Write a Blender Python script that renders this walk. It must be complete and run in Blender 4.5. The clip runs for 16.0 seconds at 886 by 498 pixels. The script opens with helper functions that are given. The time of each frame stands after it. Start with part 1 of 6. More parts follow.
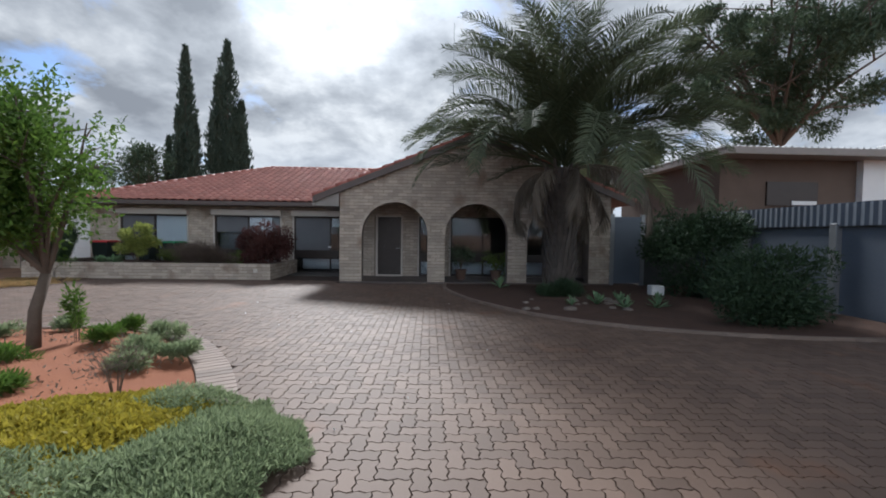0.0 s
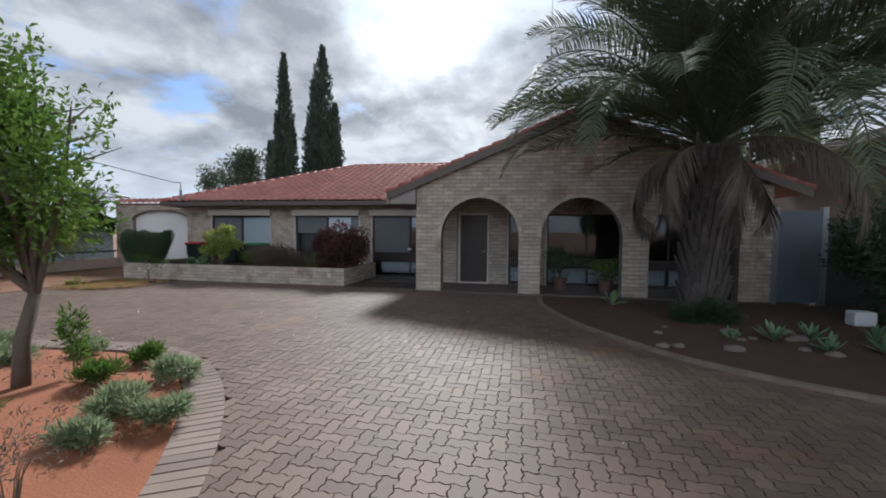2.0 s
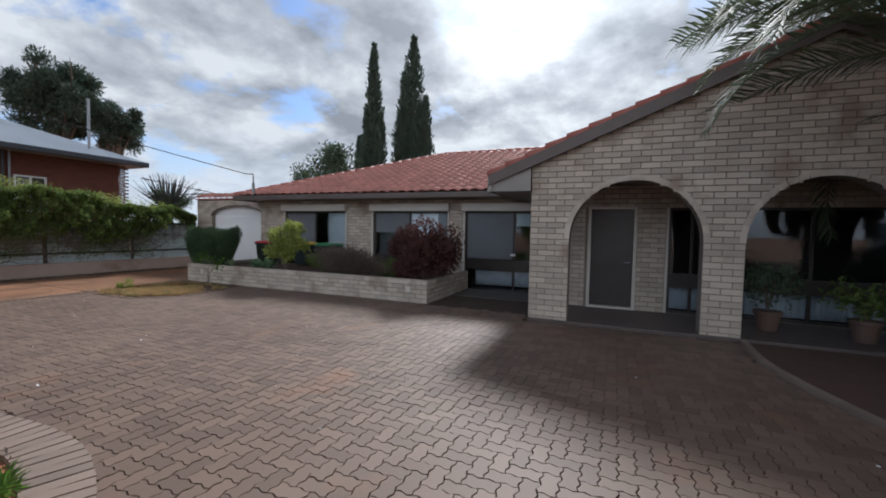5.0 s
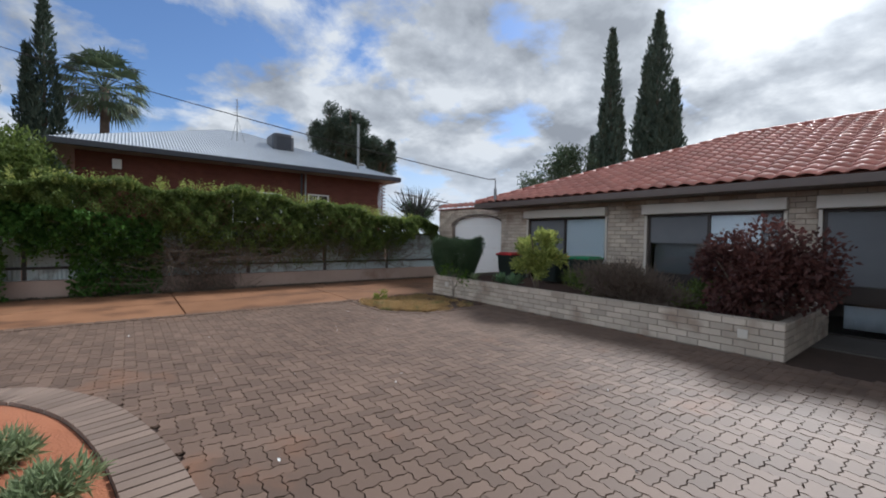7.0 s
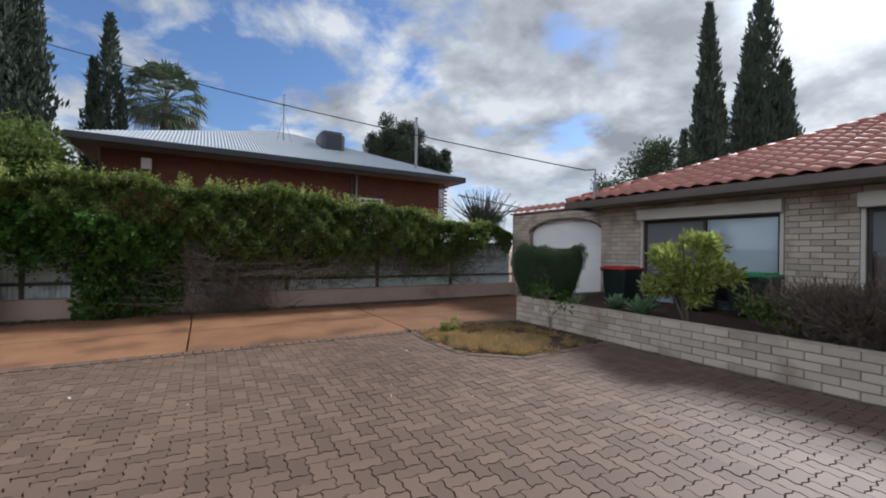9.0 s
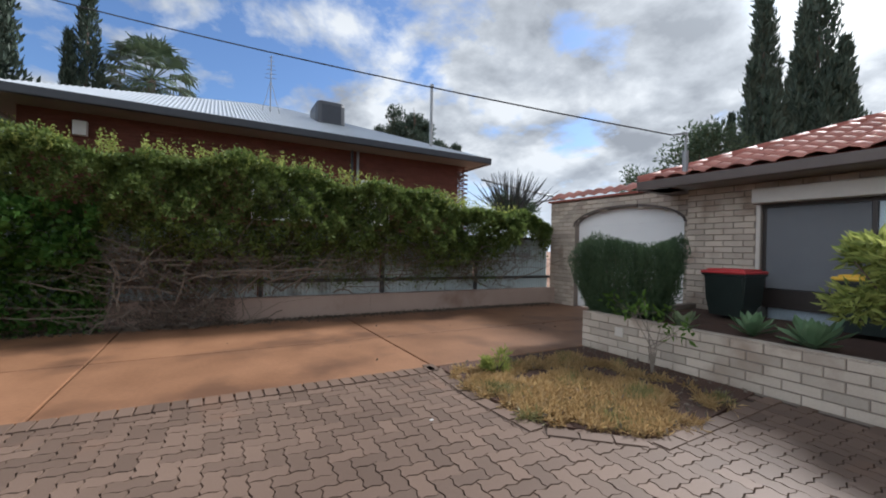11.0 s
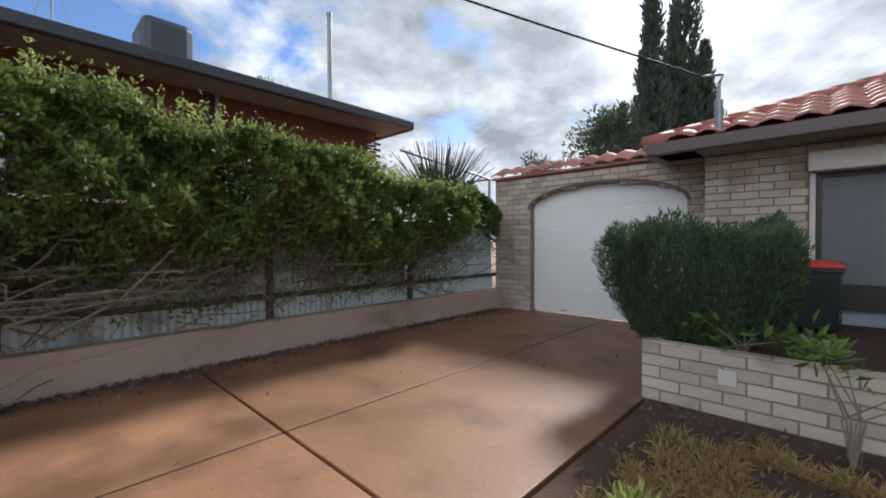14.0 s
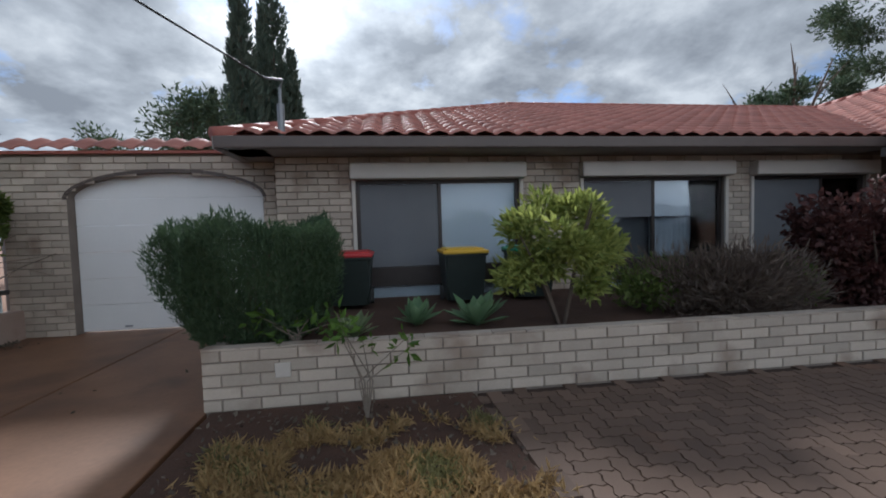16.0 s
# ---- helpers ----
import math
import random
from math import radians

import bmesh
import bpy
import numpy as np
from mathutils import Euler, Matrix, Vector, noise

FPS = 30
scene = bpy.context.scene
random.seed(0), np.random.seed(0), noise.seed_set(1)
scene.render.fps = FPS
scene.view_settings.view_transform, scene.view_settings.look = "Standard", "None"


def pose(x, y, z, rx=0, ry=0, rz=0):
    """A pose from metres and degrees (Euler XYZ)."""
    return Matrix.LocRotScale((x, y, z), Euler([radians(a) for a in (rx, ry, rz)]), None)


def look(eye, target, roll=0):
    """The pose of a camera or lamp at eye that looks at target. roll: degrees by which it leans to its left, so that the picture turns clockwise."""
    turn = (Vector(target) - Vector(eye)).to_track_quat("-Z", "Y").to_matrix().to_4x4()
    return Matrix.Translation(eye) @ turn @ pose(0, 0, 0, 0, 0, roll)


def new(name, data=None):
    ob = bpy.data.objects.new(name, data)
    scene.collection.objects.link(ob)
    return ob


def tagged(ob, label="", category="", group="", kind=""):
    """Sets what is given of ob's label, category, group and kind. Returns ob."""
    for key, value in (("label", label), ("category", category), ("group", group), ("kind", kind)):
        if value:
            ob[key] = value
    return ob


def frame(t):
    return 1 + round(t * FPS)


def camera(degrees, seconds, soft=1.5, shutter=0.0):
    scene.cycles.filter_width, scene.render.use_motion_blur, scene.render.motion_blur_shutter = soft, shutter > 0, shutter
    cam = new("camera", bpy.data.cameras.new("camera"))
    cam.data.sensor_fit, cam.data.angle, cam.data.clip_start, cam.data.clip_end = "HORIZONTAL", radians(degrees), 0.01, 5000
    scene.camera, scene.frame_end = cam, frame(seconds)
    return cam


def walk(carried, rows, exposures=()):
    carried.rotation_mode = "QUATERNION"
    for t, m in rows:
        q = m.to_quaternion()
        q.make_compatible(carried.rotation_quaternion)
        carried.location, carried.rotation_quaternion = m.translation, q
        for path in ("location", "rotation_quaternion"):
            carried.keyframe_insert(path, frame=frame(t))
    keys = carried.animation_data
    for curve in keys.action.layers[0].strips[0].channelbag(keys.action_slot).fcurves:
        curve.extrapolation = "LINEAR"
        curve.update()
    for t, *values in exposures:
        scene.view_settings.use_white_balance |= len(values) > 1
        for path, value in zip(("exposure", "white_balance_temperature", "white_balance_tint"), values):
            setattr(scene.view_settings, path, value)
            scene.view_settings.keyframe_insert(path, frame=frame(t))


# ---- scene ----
cam = camera(94.8, 16.0, soft=1.9)
PATH = [
    (0, (-0.814, 0.943, 1.494), (-0.743, 2.941, 1.423), 0.8),
    (0.5, (-0.881, 1.417, 1.534), (-1.02, 3.411, 1.467), 0.5),
    (1, (-0.944, 1.876, 1.621), (-1.228, 3.854, 1.563), 0.6),
    (1.5, (-0.86, 2.349, 1.596), (-1.219, 4.316, 1.535), 0.4),
    (2, (-0.835, 2.925, 1.6), (-1.202, 4.889, 1.511), 0.5),
    (2.5, (-0.764, 3.521, 1.548), (-1.101, 5.489, 1.434), 0.3),
    (3, (-0.825, 4.08, 1.528), (-1.116, 6.054, 1.403), 0.8),
    (5.5, (-2.601, 6.343, 1.583), (-3.621, 8.061, 1.509), 1.4),
    (6, (-3.157, 6.634, 1.59), (-4.431, 8.174, 1.514), 1.4),
    (6.5, (-3.755, 6.959, 1.551), (-5.218, 8.321, 1.482), 1.1),
    (7, (-4.365, 7.237, 1.512), (-5.945, 8.462, 1.456), 1.0),
    (7.5, (-4.978, 7.492, 1.478), (-6.626, 8.625, 1.441), 0.8),
    (8, (-5.572, 7.742, 1.467), (-7.261, 8.813, 1.448), 0.7),
    (8.5, (-6.207, 8.01, 1.442), (-7.922, 9.039, 1.442), 0.6),
    (11, (-9.235, 9.256, 1.315), (-10.977, 10.24, 1.315), 1.3),
    (11.5, (-9.831, 9.397, 1.289), (-11.549, 10.42, 1.27), 1.2),
    (12, (-10.399, 9.567, 1.279), (-12.083, 10.646, 1.253), 0.9),
    (12.5, (-10.873, 9.754, 1.299), (-12.515, 10.896, 1.266), 0.6),
    (13, (-11.33, 9.92, 1.311), (-12.907, 11.149, 1.276), 0.3),
    (13.5, (-11.729, 10.069, 1.3), (-13.228, 11.392, 1.268), 0.2),
    (14, (-12.088, 10.161, 1.331), (-13.475, 11.602, 1.295), -0.2),
    (14.5, (-12.379, 10.273, 1.353), (-13.61, 11.849, 1.314), -0.6),
    (15, (-12.419, 10.447, 1.362), (-13.36, 12.211, 1.319), -1.1),
    (15.5, (-12.229, 10.481, 1.356), (-12.603, 12.444, 1.295), -1.4),
    (16, (-11.791, 10.515, 1.376), (-11.534, 12.496, 1.277), -1.6),
]
walk(cam, [(t, look(eye, target, roll)) for t, eye, target, roll in PATH], [(0, 0.32, 5850, 9), (3, 0.36, 5850, 9), (8.5, 0.36, 5900, 9), (11, 0.6, 5950, 9), (13.5, 0.72, 5950, 9), (15, 0.65, 5850, 9), (16, 0.25, 5700, 8)])

# ---- world, sun ----
SUN = Vector((-0.12, 0.772, 0.624)).normalized()
world = bpy.data.worlds.new("world")
scene.world = world
world.use_nodes = True
WN, WL = world.node_tree.nodes, world.node_tree.links
WN.clear()


def wnode(kind, **inputs):
    n = WN.new(kind)
    for k, v in inputs.items():
        if k.startswith("i"):
            n.inputs[int(k[1:])].default_value = v
    return n


def wmath(op, a, b=None):
    n = WN.new("ShaderNodeMath")
    n.operation = op
    for i, v in enumerate((a, b)):
        if v is None:
            continue
        if isinstance(v, (int, float)):
            n.inputs[i].default_value = v
        else:
            WL.new(v, n.inputs[i])
    return n.outputs[0]


sky = WN.new("ShaderNodeTexSky")
sky.sky_type = "NISHITA"
sky.sun_disc = False
sky.sun_elevation = math.asin(SUN.z)
sky.sun_rotation = math.atan2(SUN.x, SUN.y)
sky.dust_density = 1.0
coord = WN.new("ShaderNodeTexCoord")
sep = WN.new("ShaderNodeSeparateXYZ")
WL.new(coord.outputs["Generated"], sep.inputs[0])
up = wmath("ADD", wmath("MAXIMUM", sep.outputs[2], 0.0), 0.33)
comb = WN.new("ShaderNodeCombineXYZ")
WL.new(wmath("DIVIDE", sep.outputs[0], up), comb.inputs[0])
WL.new(wmath("DIVIDE", sep.outputs[1], up), comb.inputs[1])


def wnoise(scale, detail, rough, dist, w):
    n = WN.new("ShaderNodeTexNoise")
    n.noise_dimensions = "4D"
    n.inputs["Scale"].default_value, n.inputs["Detail"].default_value = scale, detail
    n.inputs["Roughness"].default_value, n.inputs["Distortion"].default_value = rough, dist
    n.inputs["W"].default_value = w
    WL.new(comb.outputs[0], n.inputs["Vector"])
    return n.outputs["Fac"]


def wramp(fac, stops):
    n = WN.new("ShaderNodeValToRGB")
    while len(n.color_ramp.elements) < len(stops):
        n.color_ramp.elements.new(0.5)
    for e, (p, c) in zip(n.color_ramp.elements, stops):
        e.position, e.color = p, (c[0], c[1], c[2], 1)
    WL.new(fac, n.inputs[0])
    return n.outputs[0]


def wmix(fac, a, b, blend="MIX"):
    n = WN.new("ShaderNodeMix")
    n.data_type, n.blend_type = "RGBA", blend
    for sock, v in ((n.inputs[0], fac), (n.inputs[6], a), (n.inputs[7], b)):
        if isinstance(v, (int, float)):
            sock.default_value = v
        elif isinstance(v, tuple):
            sock.default_value = (*v, 1)
        else:
            WL.new(v, sock)
    return n.outputs[2]


dot = WN.new("ShaderNodeVectorMath")
dot.operation = "DOT_PRODUCT"
WL.new(coord.outputs["Generated"], dot.inputs[0])
dot.inputs[1].default_value = SUN
near_sun = wmath("POWER", wmath("MAXIMUM", dot.outputs["Value"], 0.0), 14.0)
# cloud gaps open up away from the sun, over the west
west = wmath("MULTIPLY", wmath("MAXIMUM", wmath("SUBTRACT", wmath("MULTIPLY", sep.outputs[1], -0.6), sep.outputs[0]), 0.0), 0.125)
cover = wramp(wmath("SUBTRACT", wnoise(3.0, 9, 0.58, 0.2, 3.1), west), [(0.33, (0, 0, 0)), (0.44, (1, 1, 1))])
tone = wramp(wnoise(3.3, 9, 0.56, 0.15, 8.4), [(0.36, (0.34, 0.355, 0.38)), (0.48, (0.55, 0.565, 0.585)), (0.60, (0.86, 0.86, 0.85))])
glow = wramp(near_sun, [(0.0, (0.70, 0.70, 0.70)), (0.4, (0.95, 0.94, 0.92)), (1.0, (2.0, 1.97, 1.9))])
# unseen sky behind the camera brightened as fill for the front walls
rear_fill = wramp(wmath("MULTIPLY", sep.outputs[1], -1.0), [(0.25, (1, 1, 1)), (0.75, (2.9, 2.9, 2.85))])
cloud = wmix(1.0, wmix(1.0, tone, glow, "MULTIPLY"), rear_fill, "MULTIPLY")
blue = wmix(1.0, sky.outputs[0], (0.072, 0.083, 0.100), "MULTIPLY")
# the horizon whitens
haze = wramp(sep.outputs[2], [(0.0, (1, 1, 1)), (0.22, (0, 0, 0))])
# unseen zenith dimmed so that shaded ground gets less sky light
overhead = wramp(sep.outputs[2], [(0.45, (1, 1, 1)), (0.8, (0.42, 0.43, 0.45))])
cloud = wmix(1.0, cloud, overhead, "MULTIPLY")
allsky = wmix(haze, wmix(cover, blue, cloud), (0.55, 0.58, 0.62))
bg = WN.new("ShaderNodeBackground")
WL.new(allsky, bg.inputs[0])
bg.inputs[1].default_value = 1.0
wout = WN.new("ShaderNodeOutputWorld")
WL.new(bg.outputs[0], wout.inputs[0])

sun_data = bpy.data.lights.new("sun", "SUN")
sun_data.energy, sun_data.angle, sun_data.color = 3.9, radians(10.0), (1.0, 0.95, 0.89)
sun_lamp = new("sun", sun_data)
sun_lamp.matrix_world = look((0, 0, 40), tuple(Vector((0, 0, 40)) - SUN))
scene.view_settings.exposure = 0.0


# ---- materials ----
def material(name, dark, light, rough=0.8, scale=3.0, fine=40.0, bump=0.2, metal=0.0, vary=0.0, stain=None, coat=0.0, distance=0.01, spec=0.5):
    m = bpy.data.materials.new(name)
    m.use_nodes = True
    nt = m.node_tree
    n, l = nt.nodes, nt.links
    b = n["Principled BSDF"]
    tc = n.new("ShaderNodeTexCoord")

    def noise_tex(s, d=5.0):
        t = n.new("ShaderNodeTexNoise")
        t.inputs["Scale"].default_value, t.inputs["Detail"].default_value = s, d
        l.new(geo.outputs["Position"], t.inputs["Vector"])
        return t.outputs["Fac"]

    geo = n.new("ShaderNodeNewGeometry")
    big, small = noise_tex(scale), noise_tex(fine, 3.0)
    mixv = n.new("ShaderNodeMath")
    mixv.operation = "MULTIPLY_ADD"
    l.new(small, mixv.inputs[0])
    mixv.inputs[1].default_value = 0.45
    half = n.new("ShaderNodeMath")
    half.operation = "MULTIPLY_ADD"
    l.new(big, half.inputs[0])
    half.inputs[1].default_value, half.inputs[2].default_value = 0.9, -0.18
    l.new(half.outputs[0], mixv.inputs[2])
    ramp = n.new("ShaderNodeMix")
    ramp.data_type = "RGBA"
    ramp.inputs[6].default_value, ramp.inputs[7].default_value = (*dark, 1), (*light, 1)
    ramp.clamp_factor = True
    l.new(mixv.outputs[0], ramp.inputs[0])
    col = ramp.outputs[2]
    if vary:
        oi = n.new("ShaderNodeObjectInfo")
        add = n.new("ShaderNodeMath")
        add.operation = "ADD"
        l.new(oi.outputs["Random"], add.inputs[0])
        l.new(geo.outputs["Random Per Island"], add.inputs[1])
        fr = n.new("ShaderNodeMath")
        fr.operation = "FRACT"
        l.new(add.outputs[0], fr.inputs[0])
        mr = n.new("ShaderNodeMapRange")
        mr.inputs[3].default_value, mr.inputs[4].default_value = 1 - vary, 1 + vary
        l.new(fr.outputs[0], mr.inputs[0])
        mul = n.new("ShaderNodeVectorMath")
        mul.operation = "SCALE"
        l.new(col, mul.inputs[0])
        l.new(mr.outputs[0], mul.inputs["Scale"])
        col = mul.outputs[0]
    if stain:
        st = n.new("ShaderNodeMix")
        st.data_type = "RGBA"
        sr = n.new("ShaderNodeMapRange")
        sr.inputs[1].default_value, sr.inputs[2].default_value = stain[1], stain[1] + 0.16
        l.new(noise_tex(stain[2], 6.0), sr.inputs[0])
        l.new(sr.outputs[0], st.inputs[0])
        l.new(col, st.inputs[6])
        st.inputs[7].default_value = (*stain[0], 1)
        col = st.outputs[2]
    l.new(col, b.inputs["Base Color"])
    b.inputs["Roughness"].default_value, b.inputs["Metallic"].default_value = rough, metal
    b.inputs["Specular IOR Level"].default_value = spec
    b.inputs["Coat Weight"].default_value = coat
    if bump:
        bp = n.new("ShaderNodeBump")
        bp.inputs["Strength"].default_value, bp.inputs["Distance"].default_value = bump, distance
        l.new(mixv.outputs[0], bp.inputs["Height"])
        l.new(bp.outputs[0], b.inputs["Normal"])
    return m


def foliage(name, dark, light, through_light=0.35):
    m = bpy.data.materials.new(name)
    m.use_nodes = True
    n, l = m.node_tree.nodes, m.node_tree.links
    b = n["Principled BSDF"]
    geo = n.new("ShaderNodeNewGeometry")
    tex = n.new("ShaderNodeTexNoise")
    tex.inputs["Scale"].default_value = 2.2
    l.new(geo.outputs["Position"], tex.inputs["Vector"])
    avg = n.new("ShaderNodeMath")
    avg.operation = "MULTIPLY_ADD"
    l.new(geo.outputs["Random Per Island"], avg.inputs[0])
    avg.inputs[1].default_value = 0.5
    sc = n.new("ShaderNodeMath")
    sc.operation = "MULTIPLY"
    l.new(tex.outputs["Fac"], sc.inputs[0])
    sc.inputs[1].default_value = 0.5
    l.new(sc.outputs[0], avg.inputs[2])
    mix = n.new("ShaderNodeMix")
    mix.data_type = "RGBA"
    mix.inputs[6].default_value, mix.inputs[7].default_value = (*dark, 1), (*light, 1)
    l.new(avg.outputs[0], mix.inputs[0])
    l.new(mix.outputs[2], b.inputs["Base Color"])
    b.inputs["Roughness"].default_value = 0.55
    b.inputs["Specular IOR Level"].default_value = 0.3
    tr = n.new("ShaderNodeBsdfTranslucent")
    l.new(mix.outputs[2], tr.inputs["Color"])
    sh = n.new("ShaderNodeMixShader")
    sh.inputs[0].default_value = through_light
    l.new(b.outputs[0], sh.inputs[1])
    l.new(tr.outputs[0], sh.inputs[2])
    l.new(sh.outputs[0], n["Material Output"].inputs["Surface"])
    return m


def glass_material(name, tint=(0.86, 0.89, 0.91)):
    m = bpy.data.materials.new(name)
    m.use_nodes = True
    n, l = m.node_tree.nodes, m.node_tree.links
    n.remove(n["Principled BSDF"])
    t = n.new("ShaderNodeBsdfTransparent")
    t.inputs[0].default_value = (*tint, 1)
    g = n.new("ShaderNodeBsdfGlossy")
    g.inputs["Roughness"].default_value = 0.02
    f = n.new("ShaderNodeFresnel")
    f.inputs[0].default_value = 1.6
    s = n.new("ShaderNodeMixShader")
    l.new(f.outputs[0], s.inputs[0])
    l.new(t.outputs[0], s.inputs[1])
    l.new(g.outputs[0], s.inputs[2])
    l.new(s.outputs[0], n["Material Output"].inputs["Surface"])
    return m


M_SOIL = material("red_soil", (0.19, 0.062, 0.028), (0.40, 0.155, 0.075), 0.95, 1.6, 55, 0.8, distance=0.03)
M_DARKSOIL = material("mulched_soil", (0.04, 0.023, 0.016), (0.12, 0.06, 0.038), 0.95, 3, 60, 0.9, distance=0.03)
M_GROUND = material("dry_ground", (0.20, 0.11, 0.07), (0.34, 0.20, 0.13), 0.95, 0.4, 20, 0.4)
M_PAVER = material("paver_concrete", (0.098, 0.062, 0.045), (0.195, 0.135, 0.102), 0.62, 0.55, 90, 0.35, vary=0.2, stain=((0.215, 0.11, 0.065), 0.61, 0.9), distance=0.004, spec=0.3)
M_JOINT = material("joint_sand", (0.03, 0.019, 0.014), (0.07, 0.042, 0.03), 0.95, 6, 80, 0.4)
M_EDGE = material("edging_paver", (0.15, 0.105, 0.08), (0.26, 0.195, 0.155), 0.65, 2, 90, 0.3, vary=0.16, distance=0.004)
M_CONC = material("stained_concrete", (0.15, 0.068, 0.032), (0.36, 0.185, 0.10), 0.54, 1.9, 26, 0.14, vary=0.13, stain=((0.135, 0.066, 0.036), 0.50, 1.1), distance=0.006)
M_BRICK = material("cream_brick", (0.34, 0.28, 0.225), (0.55, 0.475, 0.395), 0.88, 2.5, 70, 0.7, vary=0.18, stain=((0.29, 0.22, 0.17), 0.54, 1.9), distance=0.008)
M_MORTAR = material("mortar", (0.16, 0.13, 0.105), (0.27, 0.225, 0.19), 0.95, 4, 80, 0.4)
M_TILE = material("terracotta_tile", (0.30, 0.11, 0.082), (0.50, 0.22, 0.17), 0.50, 1.2, 45, 0.2, vary=0.15, distance=0.004)
M_RIDGE = material("ridge_tile", (0.26, 0.075, 0.055), (0.42, 0.14, 0.10), 0.6, 2, 45, 0.3)
M_FASCIA = material("brown_gutter", (0.075, 0.055, 0.048), (0.125, 0.095, 0.08), 0.45, 3, 30, 0.05)
M_SOFFIT = material("soffit_board", (0.22, 0.20, 0.18), (0.32, 0.29, 0.27), 0.7, 3, 30, 0.05)
M_CREAM = material("cream_metal", (0.48, 0.44, 0.39), (0.60, 0.55, 0.49), 0.5, 2, 30, 0.05)
M_BRONZE = material("bronze_aluminium", (0.028, 0.022, 0.02), (0.05, 0.04, 0.036), 0.4, 5, 40, 0.03, metal=0.3)
M_SCREEN = material("grey_shade_screen", (0.10, 0.105, 0.115), (0.15, 0.155, 0.165), 0.6, 2, 160, 0.1)
M_BLIND = material("white_blind", (0.74, 0.79, 0.84), (0.84, 0.88, 0.92), 0.7, 2, 60, 0.05)
M_CURTAIN = material("net_curtain", (0.45, 0.48, 0.52), (0.62, 0.66, 0.70), 0.9, 4, 60, 0.1)
# room darkness is put into this colour for walls, floor and ceiling
M_INSIDE = material("unlit_inside", (0.06, 0.055, 0.05), (0.10, 0.09, 0.085), 0.9, 2, 30, 0.05)
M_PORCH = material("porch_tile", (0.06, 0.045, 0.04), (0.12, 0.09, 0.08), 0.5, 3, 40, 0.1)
M_GLASS = glass_material("window_glass")
M_GATE = material("white_painted_door", (0.70, 0.69, 0.68), (0.80, 0.79, 0.78), 0.5, 1.5, 30, 0.05)
M_RENDER = material("pink_render", (0.33, 0.235, 0.19), (0.50, 0.385, 0.32), 0.9, 1.3, 40, 0.4, stain=((0.24, 0.14, 0.10), 0.58, 1.1), distance=0.008)
M_SHEET = material("pale_blue_sheet", (0.38, 0.47, 0.48), (0.60, 0.69, 0.70), 0.45, 1.4, 30, 0.1, stain=((0.20, 0.20, 0.19), 0.55, 2.2))
M_RAIL = material("weathered_rail", (0.04, 0.042, 0.042), (0.09, 0.09, 0.085), 0.8, 3, 40, 0.2)
M_REDBRICK = material("red_brick", (0.11, 0.036, 0.026), (0.19, 0.07, 0.048), 0.9, 3, 60, 0.5, vary=0.1)
M_ZINC = material("galvanised_roof", (0.42, 0.45, 0.48), (0.60, 0.63, 0.66), 0.38, 0.7, 20, 0.05, metal=0.35)
M_NAVY = material("dark_gutter", (0.035, 0.04, 0.05), (0.06, 0.066, 0.08), 0.4, 3, 20, 0.05)
M_WHITE = material("white_paint", (0.68, 0.68, 0.67), (0.80, 0.80, 0.79), 0.6, 3, 30, 0.05)
M_GREYMETAL = material("grey_metal", (0.20, 0.21, 0.22), (0.32, 0.33, 0.34), 0.45, 3, 30, 0.05, metal=0.5)
M_STEEL = material("slate_blue_sheet", (0.085, 0.105, 0.135), (0.15, 0.175, 0.21), 0.5, 1.5, 30, 0.08)
# brown lowered so the colour holds the shade on the outbuilding wall
M_BROWNWALL = material("shaded_brown_render", (0.085, 0.06, 0.046), (0.14, 0.10, 0.078), 0.9, 2, 40, 0.3)
M_BINBODY = material("dark_bin_plastic", (0.012, 0.02, 0.018), (0.025, 0.036, 0.032), 0.45, 4, 40, 0.05)
M_RED = material("red_plastic", (0.42, 0.025, 0.03), (0.55, 0.05, 0.05), 0.45, 4, 40, 0.05)
M_YELLOW = material("yellow_plastic", (0.70, 0.42, 0.03), (0.82, 0.52, 0.06), 0.45, 4, 40, 0.05)
M_GREEN = material("green_plastic", (0.015, 0.22, 0.09), (0.03, 0.32, 0.13), 0.45, 4, 40, 0.05)
M_BARK = material("grey_bark", (0.07, 0.05, 0.038), (0.18, 0.14, 0.11), 0.95, 6, 60, 0.8, distance=0.02)
M_TWIG = material("dry_twig", (0.09, 0.07, 0.055), (0.31, 0.26, 0.21), 0.95, 6, 60, 0.4)
M_PALMBARK = material("palm_boots", (0.035, 0.029, 0.025), (0.13, 0.108, 0.092), 0.95, 5, 40, 0.7, vary=0.2)
M_CABLE = material("black_cable", (0.01, 0.01, 0.01), (0.02, 0.02, 0.02), 0.6, 3, 30, 0.0)
M_STONE = material("bed_stone", (0.11, 0.085, 0.07), (0.24, 0.20, 0.17), 0.9, 8, 60, 0.6)
F_HEDGE = foliage("hedge_leaf", (0.04, 0.08, 0.02), (0.22, 0.28, 0.075), 0.38)
F_IVY = foliage("ivy_leaf", (0.04, 0.115, 0.022), (0.14, 0.27, 0.06), 0.3)
F_TREE = foliage("tree_leaf", (0.035, 0.085, 0.018), (0.17, 0.28, 0.05), 0.5)
F_ROSEMARY = foliage("needle_leaf", (0.025, 0.052, 0.028), (0.11, 0.165, 0.08), 0.25)
F_YELLOW = foliage("yellow_green_leaf", (0.07, 0.13, 0.025), (0.56, 0.58, 0.17), 0.45)
